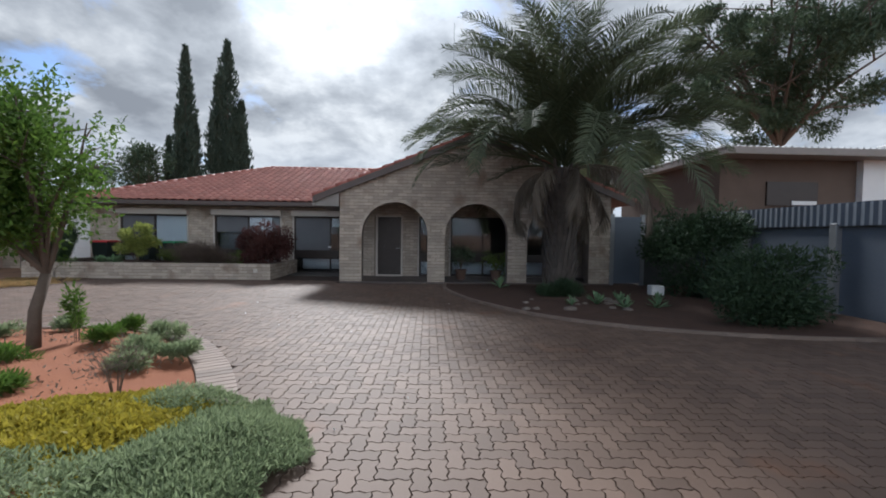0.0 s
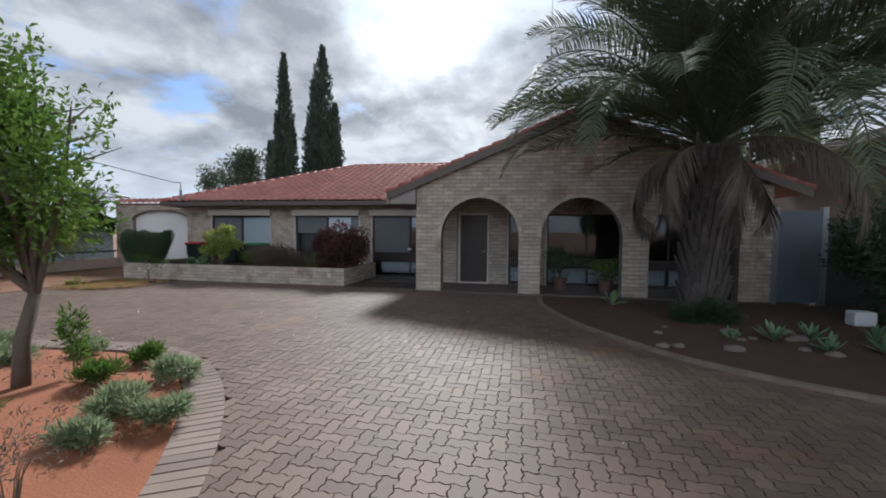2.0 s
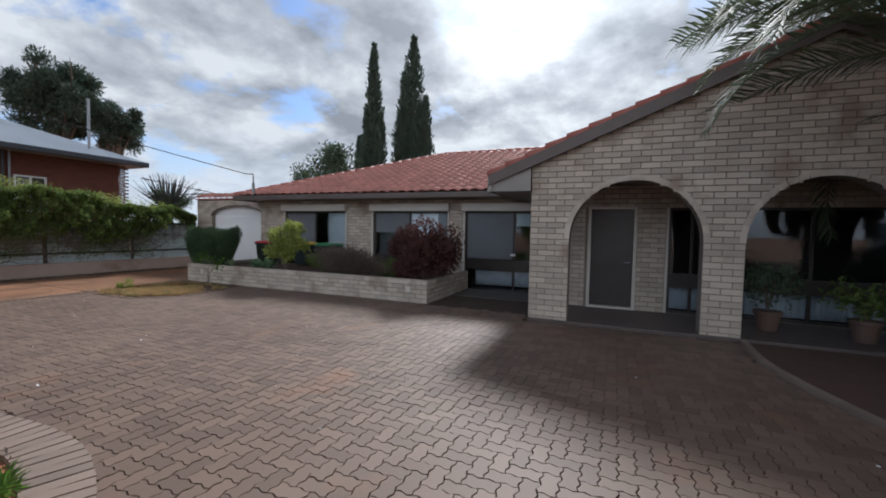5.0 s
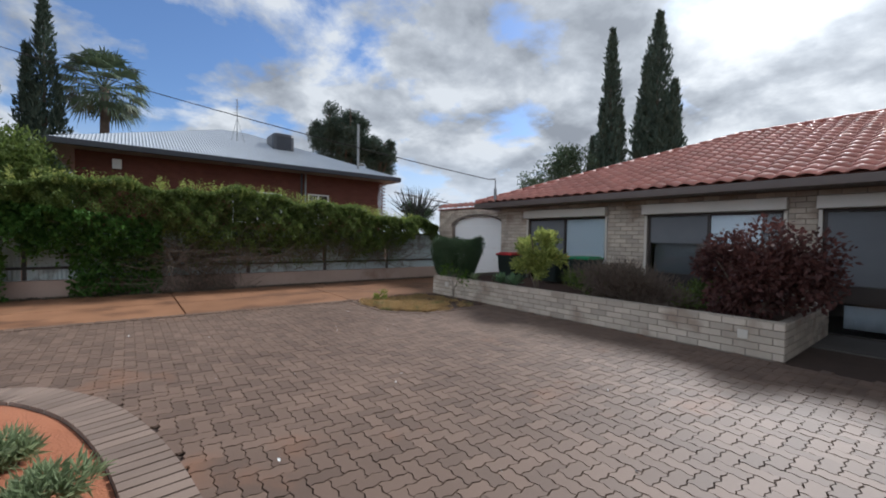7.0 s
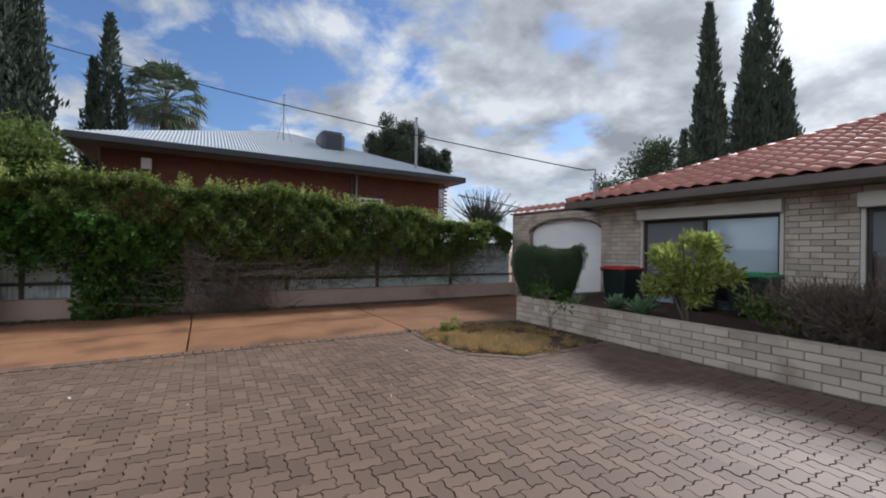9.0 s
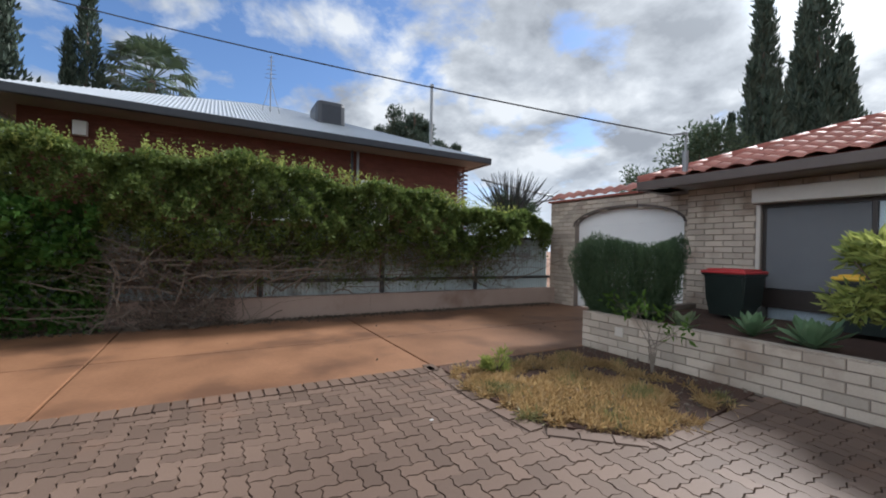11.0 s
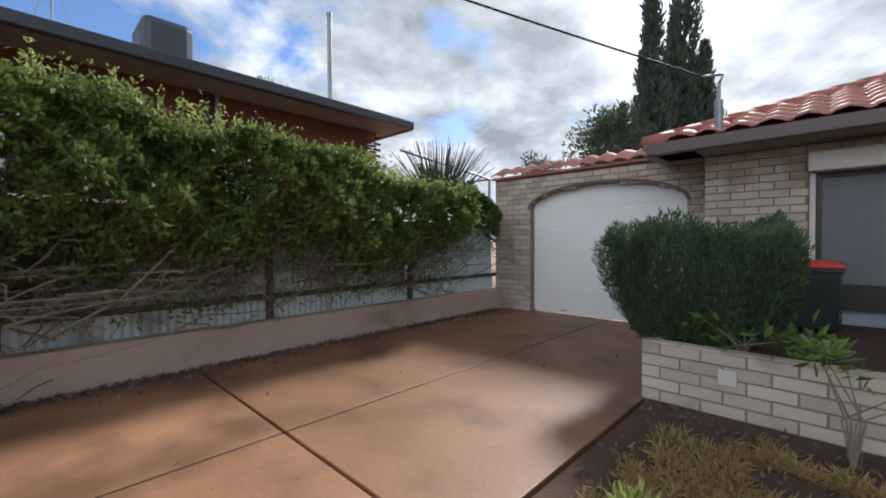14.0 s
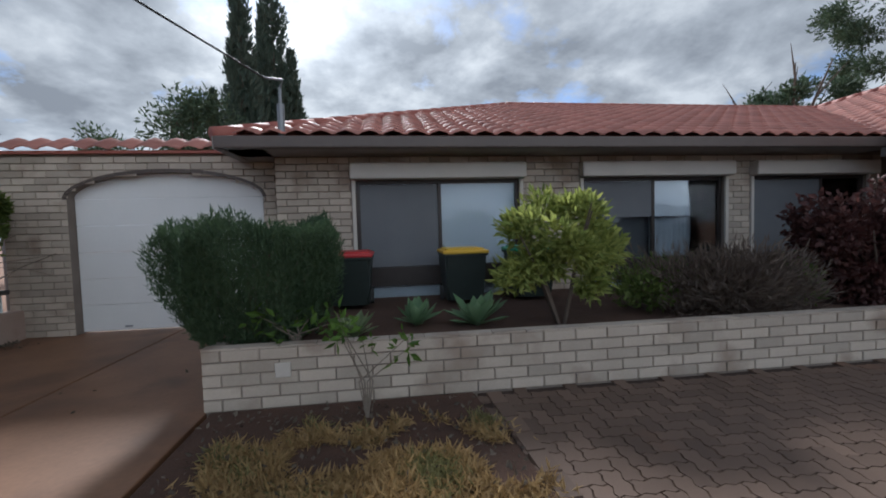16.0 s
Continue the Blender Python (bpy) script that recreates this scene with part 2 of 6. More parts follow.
F_RED = foliage("bronze_leaf", (0.035, 0.018, 0.018), (0.15, 0.06, 0.05), 0.3)
F_LAV = foliage("spent_lavender", (0.09, 0.065, 0.055), (0.24, 0.19, 0.15), 0.3)
F_GREY = foliage("grey_green_leaf", (0.12, 0.17, 0.085), (0.40, 0.47, 0.27), 0.5)
# leaf green darkened to carry the deep shade by the side fence
F_SHADE = foliage("shaded_green_leaf", (0.018, 0.036, 0.02), (0.06, 0.10, 0.045), 0.15)
F_GOLD = foliage("gold_leaf", (0.22, 0.20, 0.02), (0.58, 0.48, 0.07), 0.35)
F_DRY = foliage("dry_grass_blade", (0.22, 0.135, 0.06), (0.64, 0.46, 0.22), 0.4)
F_STRAWGREEN = foliage("faded_grass_blade", (0.13, 0.13, 0.05), (0.36, 0.33, 0.15), 0.35)
M_CLAY = material("terracotta_pot", (0.09, 0.055, 0.042), (0.16, 0.095, 0.07), 0.8, 5, 50, 0.2)
# these two leaf colours are greyed and lifted to include haze
F_CYP = foliage("hazy_cypress_leaf", (0.035, 0.058, 0.043), (0.085, 0.118, 0.085), 0.12)
F_FAR = foliage("hazy_leaf", (0.035, 0.062, 0.035), (0.12, 0.165, 0.095), 0.25)
F_PALM = foliage("palm_leaflet", (0.045, 0.06, 0.035), (0.15, 0.18, 0.10), 0.35)
F_DEAD = foliage("dead_frond", (0.08, 0.065, 0.05), (0.24, 0.20, 0.155), 0.25)
F_AGAVE = foliage("blue_succulent", (0.09, 0.17, 0.08), (0.25, 0.36, 0.20), 0.15)


# ---- mesh helpers ----
def mesh_of(name, verts, faces, mat, smooth=False):
    me = bpy.data.meshes.new(name)
    me.from_pydata([tuple(v) for v in verts], [], [tuple(f) for f in faces])
    me.materials.append(mat)
    if smooth:
        me.polygons.foreach_set("use_smooth", [True] * len(me.polygons))
    me.update()
    return me


def obj(name, verts, faces, mat, parent=None, smooth=False):
    ob = new(name, mesh_of(name, verts, faces, mat, smooth))
    ob.parent = parent
    return ob


class Build:
    """Collects boxes, tubes and sheets into one mesh."""

    def __init__(self):
        self.v, self.f = [], []

    def add(self, verts, faces):
        n = len(self.v)
        self.v += [tuple(p) for p in verts]
        self.f += [tuple(i + n for i in f) for f in faces]

    def box(self, x0, x1, y0, y1, z0, z1, c=0.0):
        if c <= 0:
            vs = [(x, y, z) for z in (z0, z1) for x, y in ((x0, y0), (x1, y0), (x1, y1), (x0, y1))]
            self.add(vs, [(3, 2, 1, 0), (4, 5, 6, 7), (0, 1, 5, 4), (1, 2, 6, 5), (2, 3, 7, 6), (3, 0, 4, 7)])
            return
        bm = bmesh.new()
        bmesh.ops.create_cube(bm, size=1.0)
        for p in bm.verts:
            p.co = Vector(((x0 + x1) / 2 + p.co.x * (x1 - x0), (y0 + y1) / 2 + p.co.y * (y1 - y0), (z0 + z1) / 2 + p.co.z * (z1 - z0)))
        bmesh.ops.bevel(bm, geom=bm.edges[:], offset=c, segments=2, affect="EDGES", profile=0.5)
        bm.verts.index_update()
        self.add([p.co for p in bm.verts], [[p.index for p in f.verts] for f in bm.faces])
        bm.free()

    def tube(self, points, radii, sides=8, caps=True):
        n = len(self.v)
        pts = [Vector(p) for p in points]
        for i, p in enumerate(pts):
            d = (pts[min(i + 1, len(pts) - 1)] - pts[max(i - 1, 0)]).normalized()
            a = d.cross(Vector((0.31, 0.17, 0.93)) if abs(d.z) < 0.9 else Vector((1, 0, 0))).normalized()
            b = d.cross(a)
            for k in range(sides):
                w = 2 * math.pi * k / sides
                q = p + (a * math.cos(w) + b * math.sin(w)) * radii[i]
                self.v.append(tuple(q))
        for i in range(len(pts) - 1):
            for k in range(sides):
                k2 = (k + 1) % sides
                self.f.append((n + i * sides + k, n + i * sides + k2, n + (i + 1) * sides + k2, n + (i + 1) * sides + k))
        if caps:
            self.f.append(tuple(n + k for k in reversed(range(sides))))
            self.f.append(tuple(n + (len(pts) - 1) * sides + k for k in range(sides)))

    def done(self, name, mat, parent=None, smooth=False):
        return obj(name, self.v, self.f, mat, parent, smooth)


def big_mesh(name, verts, faces_idx, mat, parent=None, smooth=False):
    """One mesh from arrays: verts (N, 3) and faces_idx (M, k)."""
    me = bpy.data.meshes.new(name)
    m, k = faces_idx.shape
    me.vertices.add(len(verts))
    me.vertices.foreach_set("co", np.asarray(verts, dtype=np.float32).ravel())
    me.loops.add(m * k)
    me.loops.foreach_set("vertex_index", faces_idx.astype(np.int32).ravel())
    me.polygons.add(m)
    me.polygons.foreach_set("loop_start", np.arange(0, m * k, k, dtype=np.int32))
    me.polygons.foreach_set("loop_total", np.full(m, k, dtype=np.int32))
    me.polygons.foreach_set("use_smooth", [smooth] * m)
    me.update(calc_edges=True)
    me.materials.append(mat)
    ob = new(name, me)
    ob.parent = parent
    return ob


def empty(name, label, category, group="", kind=""):
    return tagged(new(name), label, category, group, kind)


RNG = np.random.default_rng(7)


def unit(a):
    return a / np.maximum(np.linalg.norm(a, axis=1, keepdims=True), 1e-6)


def leaves(name, points, size, mat, parent=None, outward=None, slim=0.5, up=0.3, spread=0.9):
    """Small folded leaves at the points, each a kite of two triangles; outward: way in which they lean."""
    n = len(points)
    d = RNG.normal(size=(n, 3)) * spread
    if outward is not None:
        d = d + outward
    d[:, 2] += up
    d = unit(d)
    side = unit(np.cross(d, RNG.normal(size=(n, 3))))
    nrm = np.cross(d, side)
    s = (size * RNG.uniform(0.6, 1.35, n))[:, None]
    base = points
    tip = points + d * s
    mid = points + d * s * 0.45
    v = np.stack([base, mid + side * s * slim * 0.5 + nrm * s * 0.08, tip, mid - side * s * slim * 0.5 + nrm * s * 0.08], 1).reshape(-1, 3)
    i = np.arange(n)[:, None] * 4
    f = np.concatenate([np.stack([i[:, 0], i[:, 0] + 1, i[:, 0] + 2], 1), np.stack([i[:, 0], i[:, 0] + 2, i[:, 0] + 3], 1)])
    return big_mesh(name, v, f, mat, parent)


def blob_points(n, centre, radius, hollow=0.55, lumps=9, small=1.0):
    """Points through the outer shell of an uneven crown made of overlapping lumps."""
    c = np.array(centre, dtype=float)
    r = np.array(radius, dtype=float)
    k = unit(RNG.normal(size=(lumps, 3))) * RNG.uniform(0.25, 0.68, (lumps, 1))
    rad = RNG.uniform(0.30, 0.52, lumps) * small
    pick = RNG.integers(0, lumps, n)
    d = unit(RNG.normal(size=(n, 3)))
    rr = (hollow + (1 - hollow) * RNG.uniform(0, 1, n)) * rad[pick]
    p = k[pick] + d * rr[:, None]
    return c + p * r, unit(d * 0.7 + unit(p) * 0.6)


def inside(poly, x, y):
    hit = False
    j = len(poly) - 1
    for i in range(len(poly)):
        (xi, yi), (xj, yj) = poly[i], poly[j]
        if (yi > y) != (yj > y) and x < (xj - xi) * (y - yi) / (yj - yi) + xi:
            hit = not hit
        j = i
    return hit


def smooth_loop(points, per=6, closed=True):
    """Catmull-Rom through the points."""
    out, n = [], len(points)
    for i in range(n if closed else n - 1):
        g = [points[(i + k) % n] if closed else points[min(max(i + k, 0), n - 1)] for k in (-1, 0, 1, 2)]
        for s in range(per):
            t = s / per
            out.append(tuple(0.5 * (2 * g[1][a] + (g[2][a] - g[0][a]) * t + (2 * g[0][a] - 5 * g[1][a] + 4 * g[2][a] - g[3][a]) * t * t + (3 * g[1][a] - g[0][a] - 3 * g[2][a] + g[3][a]) * t ** 3) for a in (0, 1)))
    if not closed:
        out.append(tuple(points[-1]))
    return out


def sheet(name, poly, z, mat, thick=0.05, bumps=0.0, label=""):
    """A flat slab over a plan outline."""
    bm = bmesh.new()
    top = [bm.verts.new((x, y, z)) for x, y in poly]
    face = bm.faces.new(top)
    if face.normal.z < 0:
        face.normal_flip()
    ext = bmesh.ops.extrude_face_region(bm, geom=[face])
    for e in ext["geom"]:
        if isinstance(e, bmesh.types.BMVert):
            e.co.z -= thick
    bmesh.ops.recalc_face_normals(bm, faces=bm.faces[:])
    bmesh.ops.triangulate(bm, faces=[f for f in bm.faces if len(f.verts) > 4])
    me = bpy.data.meshes.new(name)
    bm.to_mesh(me)
    bm.free()
    me.materials.append(mat)
    return tagged(new(name, me), label, "", "", "structure")


# ---- plan ----
WALL_Y = 16.5          # front of the main wing
EAVE_Y, EAVE_Z = 15.9, 2.6
PORCH_Y = 13.32        # front of the arched wall
COURSE, BRICK_L = 0.0975, 0.29
ISLAND = smooth_loop([(-2.30, 4.2), (-3.1, 5.68), (-4.18, 6.93), (-5.5, 7.62), (-7.0, 7.58), (-8.3, 7.35), (-9.3, 6.95), (-9.95, 6.3), (-10.4, 4.6), (-10.2, 1.6), (-8.6, -0.9), (-5.6, -1.8), (-2.9, -1.0), (-1.75, 0.8), (-1.7, 2.6)])
BED_EDGE = smooth_loop([(-0.30, 13.2), (-0.32, 11.9), (0.12, 10.29), (0.65, 9.29), (1.24, 8.46), (2.1, 7.75), (3.23, 7.2), (4.66, 6.83), (6.06, 6.7), (7.4, 6.65)], 5, False)
BED = BED_EDGE + [(7.4, 13.25)]
GRASS = [(-13.2, 11.48), (-12.2, 11.42), (-11.5, 11.5), (-10.95, 12.1), (-11.05, 13.0), (-11.15, 13.8), (-13.2, 13.8)]


def inset(loop, d):
    out, n = [], len(loop)
    area = sum(loop[i][0] * loop[(i + 1) % n][1] - loop[(i + 1) % n][0] * loop[i][1] for i in range(n))
    s = 1 if area > 0 else -1
    for i in range(n):
        a, b = Vector(loop[i - 1]), Vector(loop[(i + 1) % n])
        t = (b - a).normalized()
        out.append((loop[i][0] - s * t.y * d, loop[i][1] + s * t.x * d))
    return out


ISLAND_IN = inset(ISLAND, 0.36)

# ---- ground ----
g = Build()
R = 900
g.add([(-R, -R, -0.06), (R, -R, -0.06), (R, R, -0.06), (-R, R, -0.06)], [(0, 1, 2, 3)])
tagged(g.done("ground", M_GROUND), "bare reddish dry ground reaching the horizon", "ground", "", "structure")
sheet("paving_bed", [(-13.23, -8), (8, -8), (8, 15.4), (-13.23, 15.4)], -0.022, M_JOINT, 0.03, label="sand bed and joints under the pavers")
cx, cy = -6.0, 3.0
rings = [1.0, 0.93, 0.8, 0.6, 0.35]
vs, fs = [], []
for k, r in enumerate(rings):
    for x, y in ISLAND_IN:
        px, py = cx + (x - cx) * r, cy + (y - cy) * r
        vs.append((px, py, -0.01 + 0.16 * (1 - r) ** 0.6 + 0.05 * noise.noise(Vector((px * 1.3, py * 1.3, 0)))) if k else (px, py, -0.02))
n = len(ISLAND_IN)
for k in range(len(rings) - 1):
    for i in range(n):
        fs.append((k * n + i, k * n + (i + 1) % n, (k + 1) * n + (i + 1) % n, (k + 1) * n + i))
fs.append(tuple((len(rings) - 1) * n + i for i in range(n)))
island_soil = tagged(obj("garden_bed_island", vs, fs, M_SOIL, None, True), "raised island bed of loose red soil", "garden bed", "", "structure")
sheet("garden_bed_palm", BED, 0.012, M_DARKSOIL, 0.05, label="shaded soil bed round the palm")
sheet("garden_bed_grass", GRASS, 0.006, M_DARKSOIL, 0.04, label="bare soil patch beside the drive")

# concrete drive: slabs with joints
drive = tagged(new("driveway"), "orange-stained concrete driveway slabs", "driveway", "", "structure")
ys = [-9.0, -5.1, -1.8, 1.5, 4.8, 8.1, 11.43, 17.2]
for a, b in zip(ys, ys[1:]):
    for x0, x1 in ((-16.92, -14.868), (-14.85, -13.25)):
        s = Build()
        s.box(x0, x1, a + 0.012, b - 0.012, -0.08, 0.0, 0.008)
        s.done("slab", M_CONC, drive)

# ---- left boundary: plinth, fence ----
p = Build()
p.box(-17.25, -16.9, -9, 16.9, -0.1, 0.40, 0.015)
tagged(p.done("wall_plinth", M_RENDER), "low pink rendered retaining wall", "wall", "", "structure")
fence = tagged(new("fence_left"), "pale blue corrugated sheet fence with dark rails", "fence", "", "structure")


def corrugated(name, y0, y1, z0, z1, x, mat, parent, pitch=0.076, amp=0.009):
    ys_ = np.arange(y0, y1 + 1e-6, pitch / 4)
    xs_ = x + amp * np.sin(np.arange(len(ys_)) * math.pi / 2)
    v = np.concatenate([np.stack([xs_, ys_, np.full_like(ys_, z)], 1) for z in (z0, z1)])
    m = len(ys_)
    i = np.arange(m - 1)
    ob = big_mesh(name, v, np.stack([i, i + 1, m + i + 1, m + i], 1), mat, parent)
    so = ob.modifiers.new("thick", "SOLIDIFY")
    so.thickness = 0.003
    return ob


for k in range(11):
    y0 = -8.2 + k * 2.28
    corrugated("sheet_panel", y0, min(y0 + 2.2, 16.85), 0.70, 1.60, -17.10, M_SHEET, fence)
    corrugated("sheet_panel", y0, min(y0 + 2.2, 16.85), 0.36, 0.64, -17.07, M_SHEET, fence)
    b = Build()
    b.box(-17.12, -17.04, y0 - 0.07, y0 - 0.01, 0.35, 1.63, 0.004)
    b.done("fence_post", M_RAIL, fence)
for z in (0.67, 1.62):
    b = Build()
    b.box(-17.11, -17.03, -8, 16.85, z - 0.03, z + 0.03, 0.004)
    b.done("rail", M_RAIL, fence)

# ---- house ----
WINDOWS = [(-12.25, -9.83, 0.08, 2.10), (-8.81, -6.40, 0.08, 2.10), (-5.88, -3.72, -0.02, 2.10)]


def wall_core(name, x0, x1, y0, y1, z0, z1, holes, mat, label):
    """A wall with rectangular openings, cut through its thickness."""
    xs_ = sorted({x0, x1, *[h[0] for h in holes], *[h[1] for h in holes]})
    b = Build()
    for a, c in zip(xs_, xs_[1:]):
        hs = sorted((h[2], h[3]) for h in holes if h[0] <= a + 1e-6 and h[1] >= c - 1e-6)
        z = z0
        for h0, h1 in hs:
            if h0 > z + 1e-4:
                b.box(a, c, y0, y1, z, h0)
            z = max(z, h1)
        if z1 > z + 1e-4:
            b.box(a, c, y0, y1, z, z1)
    return tagged(b.done(name, mat), label, "wall", "", "structure")


def arch_wall(name, x0, x1, y0, y1, top, arches, mat, label):
    """A wall with round-headed openings. arches: (left, right, spring, rise). top(x): its height."""
    b = Build()
    cuts = {x0, x1}
    for a in arches:
        for k in range(25):
            cuts.add(round((a[0] + a[1]) / 2 - (a[1] - a[0]) / 2 * math.cos(math.pi * k / 24), 5))
    k = x0
    while k < x1:
        cuts.add(round(k, 5))
        k += 0.4
    xs_ = sorted(cuts)

    def foot(x, a):
        c, h = (a[0] + a[1]) / 2, (a[1] - a[0]) / 2
        return a[2] + a[3] * math.sqrt(max(0, 1 - ((x - c) / h) ** 2))

    for p0, p1 in zip(xs_, xs_[1:]):
        m = (p0 + p1) / 2
        arch = next((a for a in arches if a[0] < m < a[1]), None)
        f0, f1 = (foot(p0, arch), foot(p1, arch)) if arch else (-0.05, -0.05)
        vs_ = [(p0, y0, f0), (p1, y0, f1), (p1, y0, top(p1)), (p0, y0, top(p0)), (p0, y1, f0), (p1, y1, f1), (p1, y1, top(p1)), (p0, y1, top(p0))]
        fs_ = [(0, 1, 2, 3), (5, 4, 7, 6), (4, 5, 1, 0), (3, 2, 6, 7)]
        b.add(vs_, fs_)
    for x in [x0, x1] + [e for a in arches for e in a[:2]]:
        z = top(x) if x in (x0, x1) else next(a[2] for a in arches if x in a[:2])
        b.add([(x, y0, -0.05), (x, y1, -0.05), (x, y1, z), (x, y0, z)], [(0, 1, 2, 3)])
    return tagged(b.done(name, mat), label, "wall", "", "structure")


main_wall = wall_core("wall_front", -13.35, -3.2, WALL_Y, WALL_Y + 0.24, -0.05, 2.62, WINDOWS, M_MORTAR, "cream brick front wall with tall windows")
side = wall_core("wall_west", -13.35, -13.11, WALL_Y + 0.24, 27.0, -0.05, 2.62, [], M_MORTAR, "cream brick side wall of the house")
back = wall_core("wall_back", -13.35, 5.0, 27.0, 27.2, -0.05, 2.62, [], M_MORTAR, "plain back wall of the house")
PORCH_HOLES = [(-2.62, -1.70, 0.02, 2.12), (-1.14, -0.34, 0.05, 2.10), (-0.05, 2.2, 0.05, 2.10), (2.5, 3.9, 0.05, 2.10)]
porch_wall = wall_core("wall_porch", -3.2, 4.75, 15.0, 15.22, -0.05, 2.62, PORCH_HOLES, M_MORTAR, "cream brick wall behind the porch arches")
step_wall = wall_core("wall_porch_side", -3.44, -3.2, 15.0, WALL_Y, -0.05, 2.62, [], M_MORTAR, "short return wall beside the porch")
east = wall_core("wall_east", 4.55, 4.78, 13.54, 27.0, -0.05, 2.62, [], M_MORTAR, "plain east wall of the house")
inner = wall_core("wall_inside", -13.0, 4.5, 19.0, 19.1, -0.05, 2.6, [], M_INSIDE, "room wall coloured dark to look unlit through windows")
RIDGE_X, RIDGE_Z, VERGE_X, PITCH = 0.6, 4.53, -4.25, 0.405
ARCHES = [(-2.83, -0.85, 1.47, 0.98), (-0.31, 1.60, 1.47, 0.97), (2.20, 4.12, 1.47, 0.97)]


def gable_top(x):
    return RIDGE_Z - 0.07 - PITCH * abs(x - RIDGE_X)


arch_front = arch_wall("wall_arches", -3.5, 4.78, PORCH_Y, PORCH_Y + 0.30, gable_top, ARCHES, M_MORTAR, "cream brick gable wall with three round arches")
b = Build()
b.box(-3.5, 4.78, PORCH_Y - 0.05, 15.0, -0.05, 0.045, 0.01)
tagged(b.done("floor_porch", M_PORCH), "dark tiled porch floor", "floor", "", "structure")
b = Build()
b.box(-3.45, 4.75, PORCH_Y + 0.30, 15.0, 2.56, 2.62)
tagged(b.done("ceiling_porch", M_SOFFIT), "plain boarded porch ceiling", "ceiling", "", "structure")
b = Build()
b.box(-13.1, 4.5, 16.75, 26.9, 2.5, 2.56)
tagged(b.done("ceiling", M_INSIDE), "room ceiling coloured dark to look unlit", "ceiling", "", "structure")
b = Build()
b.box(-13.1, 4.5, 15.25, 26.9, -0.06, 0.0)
tagged(b.done("floor", M_INSIDE), "room floor coloured dark to look unlit", "floor", "", "structure")


# roof
def tile_slope(parent, origin, u, v, length, rise, keep, single):
    """Courses of wavy tiles over a slope; u runs along the eave, v up the slope."""
    u, v, o = Vector(u).normalized(), Vector(v).normalized(), Vector(origin)
    w = u.cross(v)
    W, E = 0.30, 0.335
    prof = [(0.0, 0.0), (0.09, 0.004), (0.17, 0.026), (0.5, 0.052), (0.80, 0.026), (0.9, 0.006), (1.02, 0.0)]
    v0, f0 = [], []
    for s, lift in ((-0.01, 0.032), (E + 0.03, 0.006)):
        for a, h in prof:
            v0.append(u * (a * W) + v * s + w * (h + lift))
    for a, h in prof:
        v0.append(u * (a * W) + v * -0.01 + w * (h + 0.010))
    m = len(prof)
    for k in range(m - 1):
        f0.append((k, k + 1, m + k + 1, m + k))
        f0.append((2 * m + k, 2 * m + k + 1, k + 1, k))
    me = mesh_of("roof_tile", v0, f0, M_TILE, True)
    rest = Build()
    for r in range(int(rise / E)):
        for c in range(int(length / W)):
            a, s = c * W, r * E
            if not keep(a + W / 2, s + E / 2):
                continue
            q = o + u * a + v * s
            if single(a, s):
                t = new("roof_tile", me)
                t.parent, t.location = parent, q
            else:
                rest.add([p_ + q for p_ in v0], f0)
    if rest.v:
        tagged(rest.done("roof_tiles", M_TILE, parent, True), "", "", "", "stuff")


HIPX, HIPY, HIPZ = -8.55, 21.3, 4.62
roof = tagged(new("roof_main"), "low hipped roof of glazed red terracotta tiles", "roof", "", "structure")
ex = -13.90
b = Build()
RY2 = 2 * HIPY - EAVE_Y
b.add([(ex, EAVE_Y, EAVE_Z), (4.9, EAVE_Y, EAVE_Z), (4.9, HIPY, HIPZ), (HIPX, HIPY, HIPZ), (ex, RY2, EAVE_Z), (4.9, RY2, EAVE_Z)], [(0, 1, 2, 3), (4, 0, 3), (5, 4, 3, 2), (1, 5, 2)])
b.done("roof_deck", M_RIDGE, roof)
sl = math.hypot(HIPY - EAVE_Y, HIPZ - EAVE_Z)
k_hip = (HIPX - ex) / sl
tile_slope(roof, (ex - 0.05, EAVE_Y - 0.05, EAVE_Z - 0.005), (1, 0, 0), (0, HIPY - EAVE_Y, HIPZ - EAVE_Z), 18.6, sl,
           lambda a, s: a > k_hip * s + 0.02 and not (a + ex > VERGE_X + 0.12 + max(0, (s / sl) * (HIPZ - EAVE_Z) - 0.0) / PITCH), lambda a, s: s < 1.9 and a < 9.6)
sl2 = math.hypot(HIPX - ex, HIPZ - EAVE_Z)
tile_slope(roof, (ex - 0.05, RY2, EAVE_Z - 0.005), (0, -1, 0), (HIPX - ex, 0, HIPZ - EAVE_Z), RY2 - EAVE_Y, sl2,
           lambda a, s: (HIPY - EAVE_Y) * s / sl2 + 0.02 < a < (RY2 - EAVE_Y) - (HIPY - EAVE_Y) * s / sl2, lambda a, s: False)


def ridge_run(parent, a, c, r=0.11):
    a, c = Vector(a), Vector(c)
    n_ = max(1, int((c - a).length / 0.36))
    b_ = Build()
    for i in range(n_):
        q0, q1 = a.lerp(c, i / n_), a.lerp(c, (i + 1.08) / n_)
        b_.tube([q0, q1], [r, r * 0.9], 10)
    b_.done("ridge_tiles", M_RIDGE, parent, True)


